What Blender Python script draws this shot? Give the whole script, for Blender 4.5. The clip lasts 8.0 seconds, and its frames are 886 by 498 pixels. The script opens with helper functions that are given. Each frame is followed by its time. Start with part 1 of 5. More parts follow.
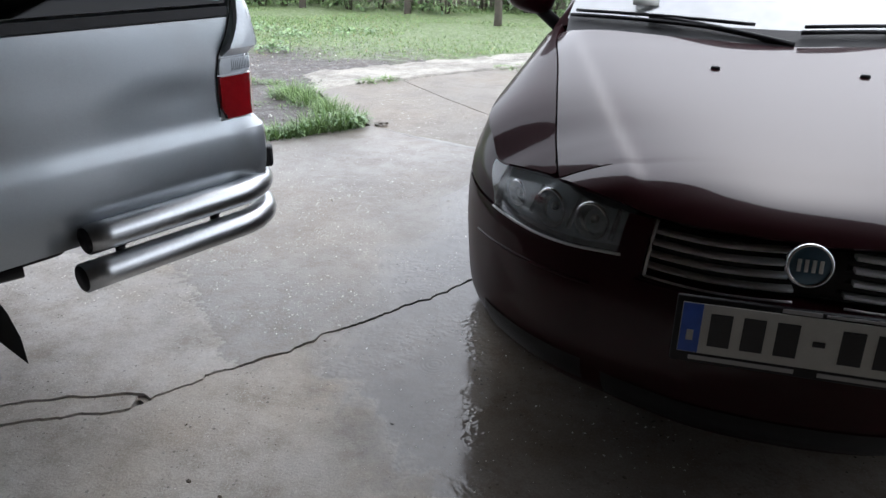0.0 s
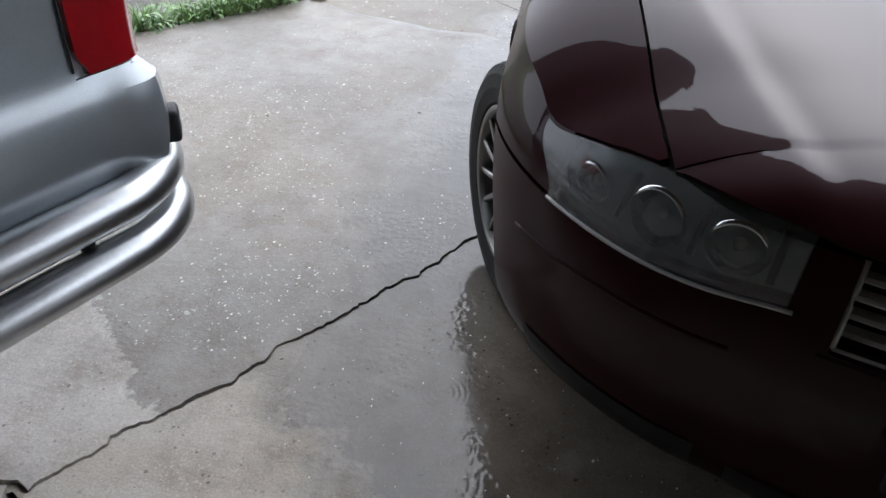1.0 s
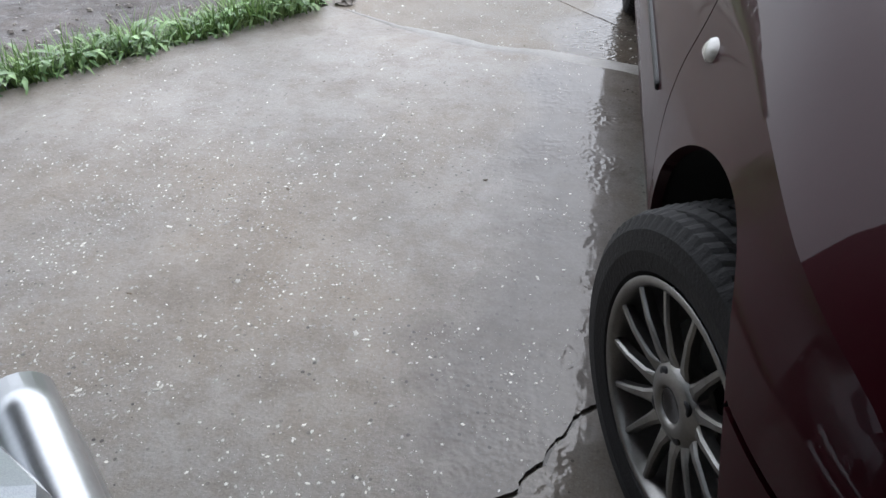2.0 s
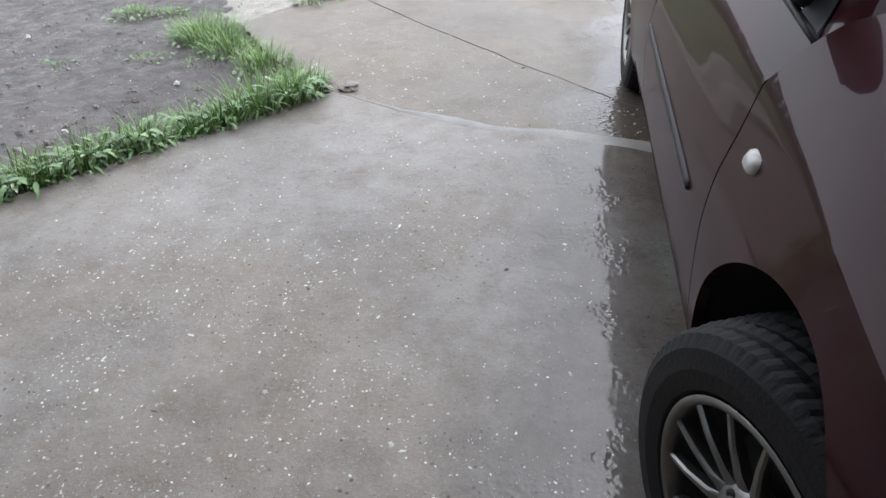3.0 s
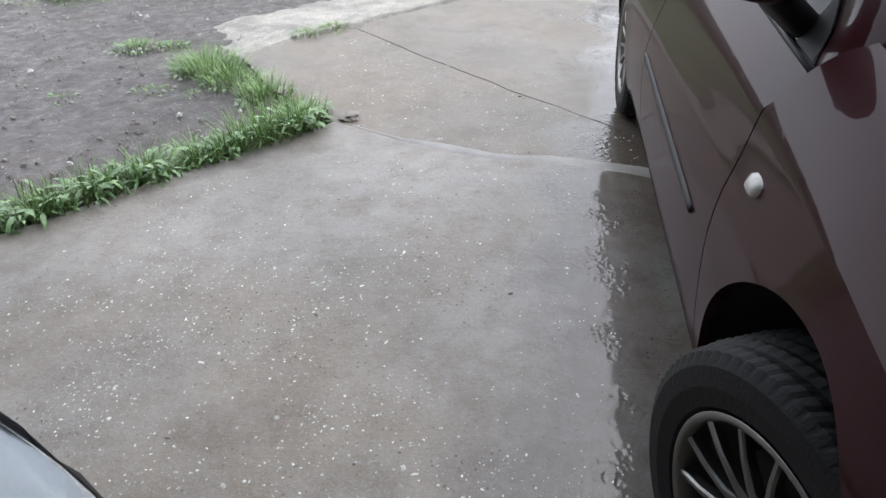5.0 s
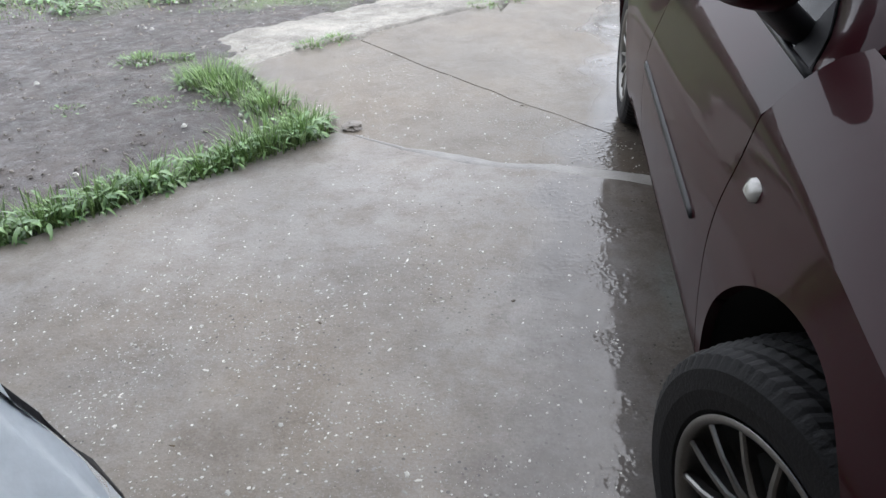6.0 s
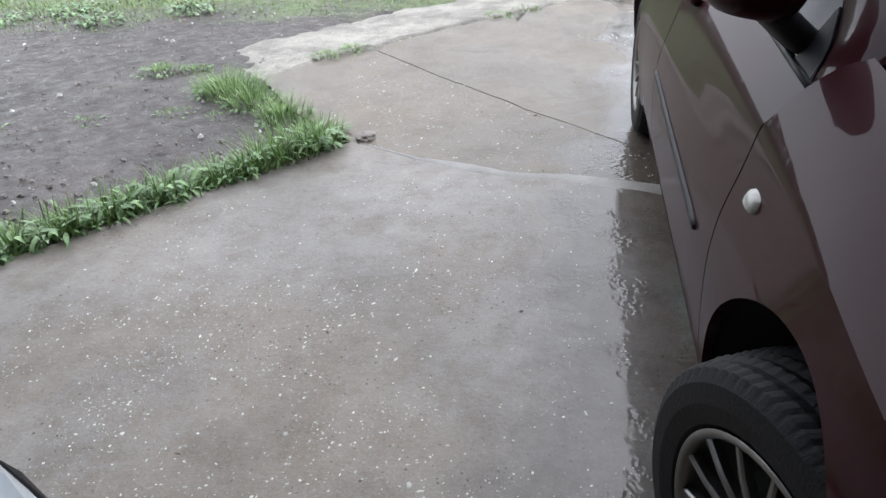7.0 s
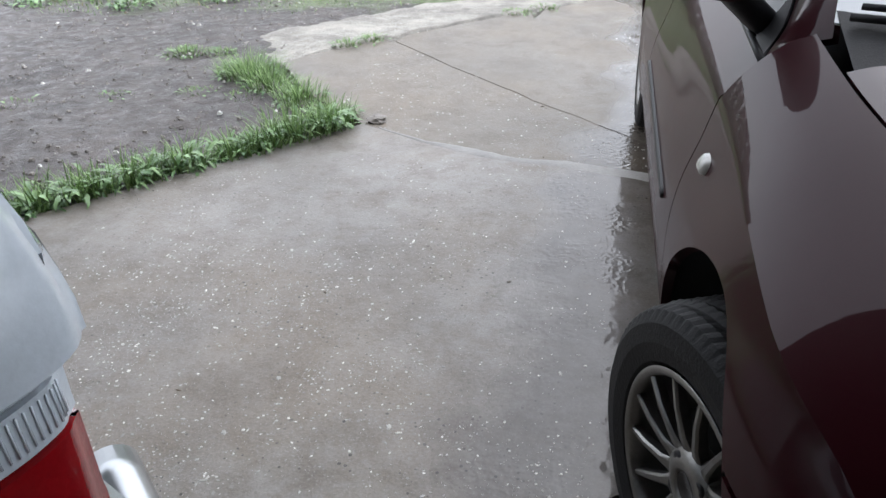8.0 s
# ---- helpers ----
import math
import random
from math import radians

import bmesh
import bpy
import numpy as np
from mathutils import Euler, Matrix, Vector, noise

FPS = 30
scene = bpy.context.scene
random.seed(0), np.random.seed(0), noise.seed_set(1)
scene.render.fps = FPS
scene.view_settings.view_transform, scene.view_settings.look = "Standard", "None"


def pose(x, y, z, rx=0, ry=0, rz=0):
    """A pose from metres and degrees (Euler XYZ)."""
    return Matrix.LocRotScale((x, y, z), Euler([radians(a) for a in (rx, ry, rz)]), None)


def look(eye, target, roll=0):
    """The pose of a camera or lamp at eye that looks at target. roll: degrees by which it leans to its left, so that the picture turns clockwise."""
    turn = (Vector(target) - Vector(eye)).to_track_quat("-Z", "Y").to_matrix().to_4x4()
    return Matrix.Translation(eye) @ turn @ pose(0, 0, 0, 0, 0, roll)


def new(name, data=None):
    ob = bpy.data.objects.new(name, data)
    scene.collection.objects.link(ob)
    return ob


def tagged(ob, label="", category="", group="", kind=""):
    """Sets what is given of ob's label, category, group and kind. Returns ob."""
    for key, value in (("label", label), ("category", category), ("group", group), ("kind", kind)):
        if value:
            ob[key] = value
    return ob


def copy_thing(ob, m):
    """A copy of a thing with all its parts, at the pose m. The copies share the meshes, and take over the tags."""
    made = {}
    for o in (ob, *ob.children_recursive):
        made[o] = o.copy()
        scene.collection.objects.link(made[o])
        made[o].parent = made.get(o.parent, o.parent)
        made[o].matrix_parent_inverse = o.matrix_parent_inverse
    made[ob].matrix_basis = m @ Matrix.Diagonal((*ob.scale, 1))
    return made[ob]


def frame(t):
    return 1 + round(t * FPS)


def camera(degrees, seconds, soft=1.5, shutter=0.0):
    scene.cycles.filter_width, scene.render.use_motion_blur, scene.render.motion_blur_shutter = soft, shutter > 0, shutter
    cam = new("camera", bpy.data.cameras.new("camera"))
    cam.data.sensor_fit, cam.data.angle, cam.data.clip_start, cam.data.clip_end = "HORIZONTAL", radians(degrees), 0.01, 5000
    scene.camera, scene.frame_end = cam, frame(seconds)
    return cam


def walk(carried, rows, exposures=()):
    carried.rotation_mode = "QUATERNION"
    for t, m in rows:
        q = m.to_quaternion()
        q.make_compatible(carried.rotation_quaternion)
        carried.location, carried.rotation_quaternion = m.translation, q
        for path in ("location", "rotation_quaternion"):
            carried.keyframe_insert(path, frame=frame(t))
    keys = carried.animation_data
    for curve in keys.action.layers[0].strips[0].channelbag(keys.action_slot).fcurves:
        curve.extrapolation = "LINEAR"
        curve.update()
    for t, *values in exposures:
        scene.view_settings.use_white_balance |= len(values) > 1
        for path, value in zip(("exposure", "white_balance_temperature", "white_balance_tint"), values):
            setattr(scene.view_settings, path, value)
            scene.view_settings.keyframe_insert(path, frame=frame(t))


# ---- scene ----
cam = camera(63.7, 8.0)
PATH = [
    (0, (0.43, -2.271, 1.272), (-0.037, -0.507, 0.454), 0.9),
    (0.5, (0.299, -1.908, 1.243), (-0.098, -0.268, 0.17), 1.5),
    (1, (0.073, -1.54, 1.221), (-0.164, 0.071, 0.059), 2.2),
    (1.5, (-0.11, -1.17, 1.225), (-0.338, 0.365, -0.038), -1.2),
    (2, (-0.232, -0.768, 1.207), (-0.503, 0.764, -0.05), 0.7),
    (2.2, (-0.258, -0.693, 1.222), (-0.523, 0.863, -0.007), 0.9),
    (3.3, (-0.344, -0.705, 1.295), (-0.62, 0.935, 0.185), -2.2),
    (3.5, (-0.347, -0.713, 1.296), (-0.636, 0.935, 0.201), -2.1),
    (4, (-0.368, -0.727, 1.302), (-0.601, 0.934, 0.212), -1.2),
    (5.5, (-0.362, -0.743, 1.304), (-0.62, 0.934, 0.245), -2.0),
    (6, (-0.359, -0.751, 1.304), (-0.621, 0.932, 0.257), -2.2),
    (6.5, (-0.331, -0.74, 1.304), (-0.628, 0.943, 0.265), -2.9),
    (7, (-0.315, -0.743, 1.306), (-0.639, 0.944, 0.282), -3.1),
    (7.5, (-0.259, -0.768, 1.292), (-0.653, 0.934, 0.319), -1.2),
    (8, (-0.212, -0.886, 1.278), (-0.586, 0.796, 0.261), -1.3),
]
walk(cam, [(t, look(eye, target, roll)) for t, eye, target, roll in PATH], [(0.0, 1.34, 6150, 11), (1.5, 1.46, 6150, 11), (2.2, 1.26, 6150, 11), (3.3, 1.12, 6150, 11), (8.0, 1.1, 6150, 11)])

# ---- world and light: rain, overcast ----
world = bpy.data.worlds.new("overcast_sky")
scene.world = world
world.use_nodes = True
wt = world.node_tree
wt.nodes.clear()
sky = wt.nodes.new("ShaderNodeTexSky")
sky.sky_type = "NISHITA"
sky.sun_disc = False
sky.sun_elevation, sky.sun_rotation = radians(52), radians(20)
sky.air_density, sky.dust_density = 1.0, 3.0
cloud = wt.nodes.new("ShaderNodeMix")
cloud.data_type = "RGBA"
cloud.inputs["Factor"].default_value = 0.72
cloud.inputs["B"].default_value = (7.4, 7.7, 8.2, 1)
grey = wt.nodes.new("ShaderNodeHueSaturation")
grey.inputs["Saturation"].default_value = 0.34
bg = wt.nodes.new("ShaderNodeBackground")
bg.inputs["Strength"].default_value = 0.13
wo = wt.nodes.new("ShaderNodeOutputWorld")
wt.links.new(sky.outputs["Color"], grey.inputs["Color"])
wt.links.new(grey.outputs["Color"], cloud.inputs["A"])
wt.links.new(cloud.outputs["Result"], bg.inputs["Color"])
wt.links.new(bg.outputs[0], wo.inputs["Surface"])
sun = new("sun", bpy.data.lights.new("sun", "SUN"))
sun.data.energy, sun.data.angle, sun.data.color = 0.5, radians(150), (1.0, 0.98, 0.95)
sun.matrix_world = look((0, 0, 20), (-4.2, -11.5, 0))


# ---- materials ----
def mat(name):
    m = bpy.data.materials.new(name)
    m.use_nodes = True
    return m, m.node_tree, m.node_tree.nodes["Principled BSDF"]


def nd(nt, kind, **props):
    n = nt.nodes.new(kind)
    for k, v in props.items():
        if k in n.inputs:
            n.inputs[k].default_value = v
    return n


def tex_noise(nt, scale, detail=4.0, rough=0.55, coord=None):
    n = nd(nt, "ShaderNodeTexNoise", Scale=scale, Detail=detail, Roughness=rough)
    if coord is not None:
        nt.links.new(coord, n.inputs["Vector"])
    return n.outputs["Fac"]


def place(nt):
    return nt.nodes.new("ShaderNodeNewGeometry").outputs["Position"]


def local(nt):
    return nt.nodes.new("ShaderNodeTexCoord").outputs["Object"]


def ramp(nt, fac, stops):
    r = nt.nodes.new("ShaderNodeValToRGB")
    el = r.color_ramp.elements
    while len(el) < len(stops):
        el.new(0.5)
    for e, (p, c) in zip(el, stops):
        e.position, e.color = p, (*c, 1) if len(c) == 3 else c
    nt.links.new(fac, r.inputs["Fac"])
    return r.outputs["Color"]


def g3(v):
    return (v, v, v)


def mixc(nt, fac, a, b, mode="MIX"):
    m = nt.nodes.new("ShaderNodeMix")
    m.data_type, m.blend_type = "RGBA", mode
    for v, sock in ((fac, m.inputs["Factor"]), (a, m.inputs["A"]), (b, m.inputs["B"])):
        if isinstance(v, (int, float)):
            sock.default_value = v
        elif isinstance(v, tuple):
            sock.default_value = (*v, 1)
        else:
            nt.links.new(v, sock)
    return m.outputs["Result"]


def mth(nt, op, a, b=0.0, c=0.0):
    m = nt.nodes.new("ShaderNodeMath")
    m.operation = op
    for v, sock in zip((a, b, c), m.inputs):
        if isinstance(v, (int, float)):
            sock.default_value = v
        else:
            nt.links.new(v, sock)
    return m.outputs[0]


def bump(nt, b, height, strength=0.3, dist=0.01):
    n = nd(nt, "ShaderNodeBump", Strength=strength, Distance=dist)
    nt.links.new(height, n.inputs["Height"])
    nt.links.new(n.outputs["Normal"], b.inputs["Normal"])
    return n


def plain(name, col, rough=0.5, metal=0.0, coat=0.0, vary=0.12, scale=8.0, bumps=0.0, bscale=120.0, spec=0.5):
    """A surface with two scales of variation in colour and roughness."""
    m, nt, b = mat(name)
    p = local(nt)
    big, fine = tex_noise(nt, scale, 3, 0.6, p), tex_noise(nt, scale * 14, 3, 0.6, p)
    both = mth(nt, "ADD", mth(nt, "MULTIPLY", big, 0.65), mth(nt, "MULTIPLY", fine, 0.35))
    lo, hi = tuple(c * (1 - vary) for c in col), tuple(min(1, c * (1 + vary)) for c in col)
    nt.links.new(ramp(nt, both, [(0.3, lo), (0.7, hi)]), b.inputs["Base Color"])
    r = mth(nt, "MULTIPLY_ADD", both, 0.25 * rough, rough * 0.87)
    nt.links.new(r, b.inputs["Roughness"])
    b.inputs["Metallic"].default_value = metal
    b.inputs["Coat Weight"].default_value = coat
    b.inputs["Coat Roughness"].default_value = 0.03
    b.inputs["Specular IOR Level"].default_value = spec
    if bumps:
        bump(nt, b, tex_noise(nt, bscale, 3, 0.6, p), bumps, 0.004)
    return m


def car_paint(name, col, metal, rough, coat_rough=0.02, dirt=(0.2, 0.18, 0.15), dirt_amount=0.25, flake=0.1, coat=1.0, spec=0.5):
    """Clear-coated paint with flake, a film of road dirt and rain on it."""
    m, nt, b = mat(name)
    p = place(nt)
    fl = tex_noise(nt, 900, 1, 0.5, p)
    c1 = ramp(nt, fl, [(0.3, tuple(c * (1 - flake) for c in col)), (0.7, tuple(c * (1 + flake) for c in col))])
    film = mth(nt, "MULTIPLY", ramp(nt, tex_noise(nt, 5, 5, 0.65, p), [(0.45, g3(0)), (0.75, g3(1))]), dirt_amount)
    nt.links.new(mixc(nt, film, c1, dirt), b.inputs["Base Color"])
    b.inputs["Metallic"].default_value = metal
    nt.links.new(mth(nt, "MULTIPLY_ADD", film, 0.3, rough), b.inputs["Roughness"])
    b.inputs["Coat Weight"].default_value = coat
    b.inputs["Specular IOR Level"].default_value = spec
    nt.links.new(mth(nt, "MULTIPLY_ADD", film, 0.15, coat_rough), b.inputs["Coat Roughness"])
    n = nd(nt, "ShaderNodeBump", Strength=0.08, Distance=0.002)
    drops = nd(nt, "ShaderNodeTexVoronoi", Scale=140.0)
    nt.links.new(p, drops.inputs["Vector"])
    sparse = mth(nt, "MULTIPLY", mth(nt, "LESS_THAN", drops.outputs["Distance"], 0.22), mth(nt, "GREATER_THAN", tex_noise(nt, 30, 2, 0.5, p), 0.56))
    wave = mth(nt, "ADD", tex_noise(nt, 7, 2, 0.5, p), mth(nt, "MULTIPLY_ADD", tex_noise(nt, 85, 2, 0.6, p), 0.14, mth(nt, "MULTIPLY", sparse, 0.25)))
    nt.links.new(wave, n.inputs["Height"])
    nt.links.new(n.outputs["Normal"], b.inputs["Coat Normal"])
    return m


def pane(name, tint, gloss=0.02, rough=0.0, white_veil=0.0):
    """Clear plastic or glass: see-through, with a Fresnel gloss; a white veil can brighten it."""
    m, nt, b = mat(name)
    out = nt.nodes["Material Output"]
    nt.nodes.remove(b)
    tr = nd(nt, "ShaderNodeBsdfTransparent", Color=(*tint, 1))
    gl = nd(nt, "ShaderNodeBsdfGlossy", Roughness=0.02 + rough)
    fr = nd(nt, "ShaderNodeFresnel", IOR=1.5)
    mx = nt.nodes.new("ShaderNodeMixShader")
    nt.links.new(mth(nt, "ADD", fr.outputs[0], gloss), mx.inputs[0])
    first = tr.outputs[0]
    if white_veil:
        df = nd(nt, "ShaderNodeBsdfDiffuse", Color=(0.72, 0.74, 0.76, 1))
        m2 = nt.nodes.new("ShaderNodeMixShader")
        nt.links.new(mth(nt, "MULTIPLY_ADD", tex_noise(nt, 9, 2, 0.5, local(nt)), white_veil * 0.6, white_veil * 0.7), m2.inputs[0])
        nt.links.new(first, m2.inputs[1])
        nt.links.new(df.outputs[0], m2.inputs[2])
        first = m2.outputs[0]
    nt.links.new(first, mx.inputs[1])
    nt.links.new(gl.outputs[0], mx.inputs[2])
    nt.links.new(mx.outputs[0], out.inputs["Surface"])
    return m


def concrete(name, dry, wetness, warm=0.0):
    """Old cast concrete: aggregate, stains, a rain-wet film, puddles; the strip beneath the roof has stayed dry."""
    m, nt, b = mat(name)
    p = place(nt)
    sx = nt.nodes.new("ShaderNodeSeparateXYZ")
    nt.links.new(p, sx.inputs[0])
    X, Y = sx.outputs[0], sx.outputs[1]
    big, mid, fine = tex_noise(nt, 1.3, 5, 0.6, p), tex_noise(nt, 9, 5, 0.65, p), tex_noise(nt, 160, 3, 0.7, p)
    base = ramp(nt, big, [(0.3, tuple(c * 0.72 for c in dry)), (0.72, tuple(c * 1.15 for c in dry))])
    base = mixc(nt, ramp(nt, mid, [(0.42, g3(0)), (0.7, g3(0.5))]), base, (0.32, 0.275, 0.22))
    base = mixc(nt, 0.5, base, ramp(nt, fine, [(0.25, g3(0.35)), (0.75, g3(0.75))]), "OVERLAY")
    base = mixc(nt, ramp(nt, tex_noise(nt, 3.6, 6, 0.7, p), [(0.36, g3(0.55)), (0.52, g3(0))]), base, mixc(nt, 1.0, base, (0.58, 0.52, 0.45), "MULTIPLY"))
    base = mixc(nt, ramp(nt, tex_noise(nt, 0.9, 4, 0.6, p), [(0.46, g3(0)), (0.66, g3(0.55))]), base, mixc(nt, 1.0, base, (0.90, 0.76, 0.58), "MULTIPLY"))
    # aggregate chips, most where the skin has worn off
    worn = ramp(nt, tex_noise(nt, 2.2, 4, 0.6, p), [(0.4, g3(0)), (0.62, g3(1))])
    for scale, size, tone in ((95.0, 0.24, (0.58, 0.56, 0.52)), (46.0, 0.17, (0.60, 0.57, 0.52)), (170.0, 0.30, (0.62, 0.60, 0.57)), (60.0, 0.18, (0.10, 0.095, 0.09))):
        v = nd(nt, "ShaderNodeTexVoronoi", Scale=scale)
        nt.links.new(p, v.inputs["Vector"])
        rnd = nd(nt, "ShaderNodeSeparateColor")
        nt.links.new(v.outputs["Color"], rnd.inputs[0])
        dot = mth(nt, "MULTIPLY", mth(nt, "LESS_THAN", v.outputs["Distance"], mth(nt, "MULTIPLY", rnd.outputs[0], size * 1.6)), mth(nt, "GREATER_THAN", rnd.outputs[1], 0.62))
        base = mixc(nt, mth(nt, "MULTIPLY", dot, mth(nt, "MULTIPLY_ADD", worn, 0.75, 0.15)), base, tone)
    # the wet line, ragged, running across under the rear of the parked silver car
    line = mth(nt, "ADD", mth(nt, "MULTIPLY", mth(nt, "ADD", X, 1.02), 0.70), mth(nt, "MULTIPLY", mth(nt, "ADD", Y, 0.29), 0.71))
    ragged = mth(nt, "ADD", line, mth(nt, "MULTIPLY", mth(nt, "ADD", tex_noise(nt, 7, 6, 0.7, p), -0.5), 0.35))
    ragged = mth(nt, "MAXIMUM", ragged, mth(nt, "ADD", mth(nt, "ADD", Y, 0.06), mth(nt, "MULTIPLY", mth(nt, "ADD", tex_noise(nt, 4, 6, 0.7, p), -0.5), 0.3)))
    wet = ramp(nt, ragged, [(0.0, g3(0)), (0.018, g3(1))])
    if wetness < 0:
        slant = mth(nt, "ADD", mth(nt, "MULTIPLY", mth(nt, "ADD", X, 0.44), 0.69), mth(nt, "MULTIPLY", mth(nt, "ADD", Y, 0.62), 0.72))
        wet = ramp(nt, mth(nt, "ADD", slant, mth(nt, "MULTIPLY", mth(nt, "ADD", tex_noise(nt, 6, 6, 0.7, p), -0.5), 0.45)), [(0.0, g3(0.10)), (0.14, g3(0.96))])
    dark = mixc(nt, 1.0, base, (0.545, 0.53, 0.515), "MULTIPLY")
    # film of water: smooth in hollows and towards the maroon car
    hollow = mth(nt, "ADD", mth(nt, "MULTIPLY", tex_noise(nt, 1.1, 3, 0.5, p), 1.0), mth(nt, "MULTIPLY", mth(nt, "MINIMUM", mth(nt, "MAXIMUM", mth(nt, "ADD", X, 0.42), -0.3), 0.5), 0.95))
    # beyond y = 2 the puddle mask is lowered
    hollow = mth(nt, "ADD", hollow, mth(nt, "MULTIPLY", mth(nt, "MINIMUM", mth(nt, "MAXIMUM", mth(nt, "ADD", Y, -2.0), 0.0), 1.0), -0.34))
    pud = mth(nt, "MULTIPLY", ramp(nt, mth(nt, "ADD", hollow, mth(nt, "MULTIPLY", mid, 0.12)), [(0.50, g3(0)), (0.66, g3(1))]), wet)
    r_wet = mth(nt, "MULTIPLY_ADD", pud, -0.33, mth(nt, "MULTIPLY_ADD", mid, 0.14, 0.30))
    # puddle colour goes darker than wetness, painting in the car's shade and dark reflection
    soaked_shaded = mixc(nt, pud, dark, mixc(nt, 1.0, dark, (0.46, 0.45, 0.45), "MULTIPLY"))
    nt.links.new(mixc(nt, wet, base, soaked_shaded), b.inputs["Base Color"])
    rough = mixc(nt, wet, g3(0.85), r_wet)
    nt.links.new(rough, b.inputs["Roughness"])
    nt.links.new(mth(nt, "MULTIPLY_ADD", pud, 0.22, 0.28), b.inputs["Specular IOR Level"])
    h = mth(nt, "ADD", mth(nt, "MULTIPLY", fine, 0.5), mth(nt, "MULTIPLY", tex_noise(nt, 45, 4, 0.7, p), 0.8))
    h = mth(nt, "MULTIPLY", h, mth(nt, "MULTIPLY_ADD", pud, -0.93, 1.0))
    rip = tex_noise(nt, 55, 1, 0.4, p)
    h = mth(nt, "ADD", h, mth(nt, "MULTIPLY", mth(nt, "MULTIPLY", rip, ramp(nt, tex_noise(nt, 3.1, 3, 0.6, p), [(0.42, g3(0)), (0.58, g3(1.0))])), pud))
    rg = nd(nt, "ShaderNodeTexVoronoi", Scale=5.0)
    nt.links.new(p, rg.inputs["Vector"])
    pick = nd(nt, "ShaderNodeSeparateColor")
    nt.links.new(rg.outputs["Color"], pick.inputs[0])
    fade = mth(nt, "MAXIMUM", mth(nt, "MULTIPLY_ADD", rg.outputs["Distance"], -2.6, 1.0), 0.0)
    ring = mth(nt, "MULTIPLY", mth(nt, "SINE", mth(nt, "MULTIPLY", rg.outputs["Distance"], 95.0)), mth(nt, "MULTIPLY", fade, mth(nt, "GREATER_THAN", pick.outputs[2], 0.55)))
    h = mth(nt, "ADD", h, mth(nt, "MULTIPLY", mth(nt, "MULTIPLY", ring, pud), 0.09))
    bump(nt, b, h, 0.42, 0.006)
    return m


def earth(name, a, c, wet=0.35, grassy=True, stone=(0.5, 0.47, 0.42)):
    m, nt, b = mat(name)
    p = place(nt)
    big, mid, fine = tex_noise(nt, 0.9, 5, 0.6, p), tex_noise(nt, 11, 5, 0.7, p), tex_noise(nt, 90, 4, 0.7, p)
    col = ramp(nt, mth(nt, "ADD", mth(nt, "MULTIPLY", big, 0.5), mth(nt, "MULTIPLY", mid, 0.5)), [(0.3, a), (0.7, c)])
    col = mixc(nt, 0.6, col, ramp(nt, fine, [(0.3, g3(0.25)), (0.7, g3(0.78))]), "OVERLAY")
    col = mixc(nt, 0.7, col, ramp(nt, tex_noise(nt, 3.4, 6, 0.68, p), [(0.36, g3(0.24)), (0.62, g3(0.70))]), "OVERLAY")
    v = nd(nt, "ShaderNodeTexVoronoi", Scale=28.0)
    nt.links.new(p, v.inputs["Vector"])
    rnd = nd(nt, "ShaderNodeSeparateColor")
    nt.links.new(v.outputs["Color"], rnd.inputs[0])
    dot = mth(nt, "MULTIPLY", mth(nt, "LESS_THAN", v.outputs["Distance"], 0.14), mth(nt, "GREATER_THAN", rnd.outputs[1], 0.8))
    sp = nt.nodes.new("ShaderNodeSeparateXYZ")
    nt.links.new(p, sp.inputs[0])
    turf = ramp(nt, mth(nt, "ADD", mth(nt, "MULTIPLY", sp.outputs[1], 0.1), mth(nt, "MULTIPLY", tex_noise(nt, 1.6, 5, 0.65, p), 0.35)), [(0.66, g3(0)), (0.76, g3(0.75))])
    if grassy:
        col = mixc(nt, turf, col, ramp(nt, fine, [(0.3, (0.09, 0.15, 0.045)), (0.7, (0.24, 0.32, 0.12))]))
    nt.links.new(mixc(nt, mth(nt, "MULTIPLY", dot, 0.7), col, stone), b.inputs["Base Color"])
    nt.links.new(ramp(nt, mid, [(0.35, g3(wet)), (0.65, g3(0.8))]), b.inputs["Roughness"])
    bump(nt, b, mth(nt, "ADD", mth(nt, "MULTIPLY", mid, 0.8), mth(nt, "MULTIPLY", fine, 0.3)), 0.8, 0.03)
    return m


def leafy(name, lo, hi, rough=0.5):
    m, nt, b = mat(name)
    g = nt.nodes.new("ShaderNodeNewGeometry")
    c = ramp(nt, g.outputs["Random Per Island"], [(0.0, lo), (0.75, hi), (1.0, tuple(min(1, x * 1.35) for x in hi))])
    c = mixc(nt, 0.4, c, ramp(nt, tex_noise(nt, 40, 3, 0.6, g.outputs["Position"]), [(0.3, g3(0.3)), (0.7, g3(0.7))]), "OVERLAY")
    nt.links.new(c, b.inputs["Base Color"])
    b.inputs["Roughness"].default_value = rough
    b.inputs["Subsurface Weight"].default_value = 0.0
    return m


M_SLAB = concrete("wet_concrete", (0.56, 0.537, 0.512), 1.0)
# darker, browner tone of the concrete, for the far slabs and joint fillings
M_SLAB3 = concrete("browner_concrete", (0.40, 0.365, 0.318), 1.0)
M_SLAB2 = concrete("apron_concrete", (0.58, 0.55, 0.51), -1.0)
M_LIME = earth("limestone_concrete", (0.27, 0.25, 0.217), (0.42, 0.392, 0.342), 0.6, False, (0.75, 0.73, 0.68))
M_MORTAR = plain("mortar", (0.25, 0.235, 0.215), 0.3, vary=0.35, scale=7, bumps=0.5, bscale=80)
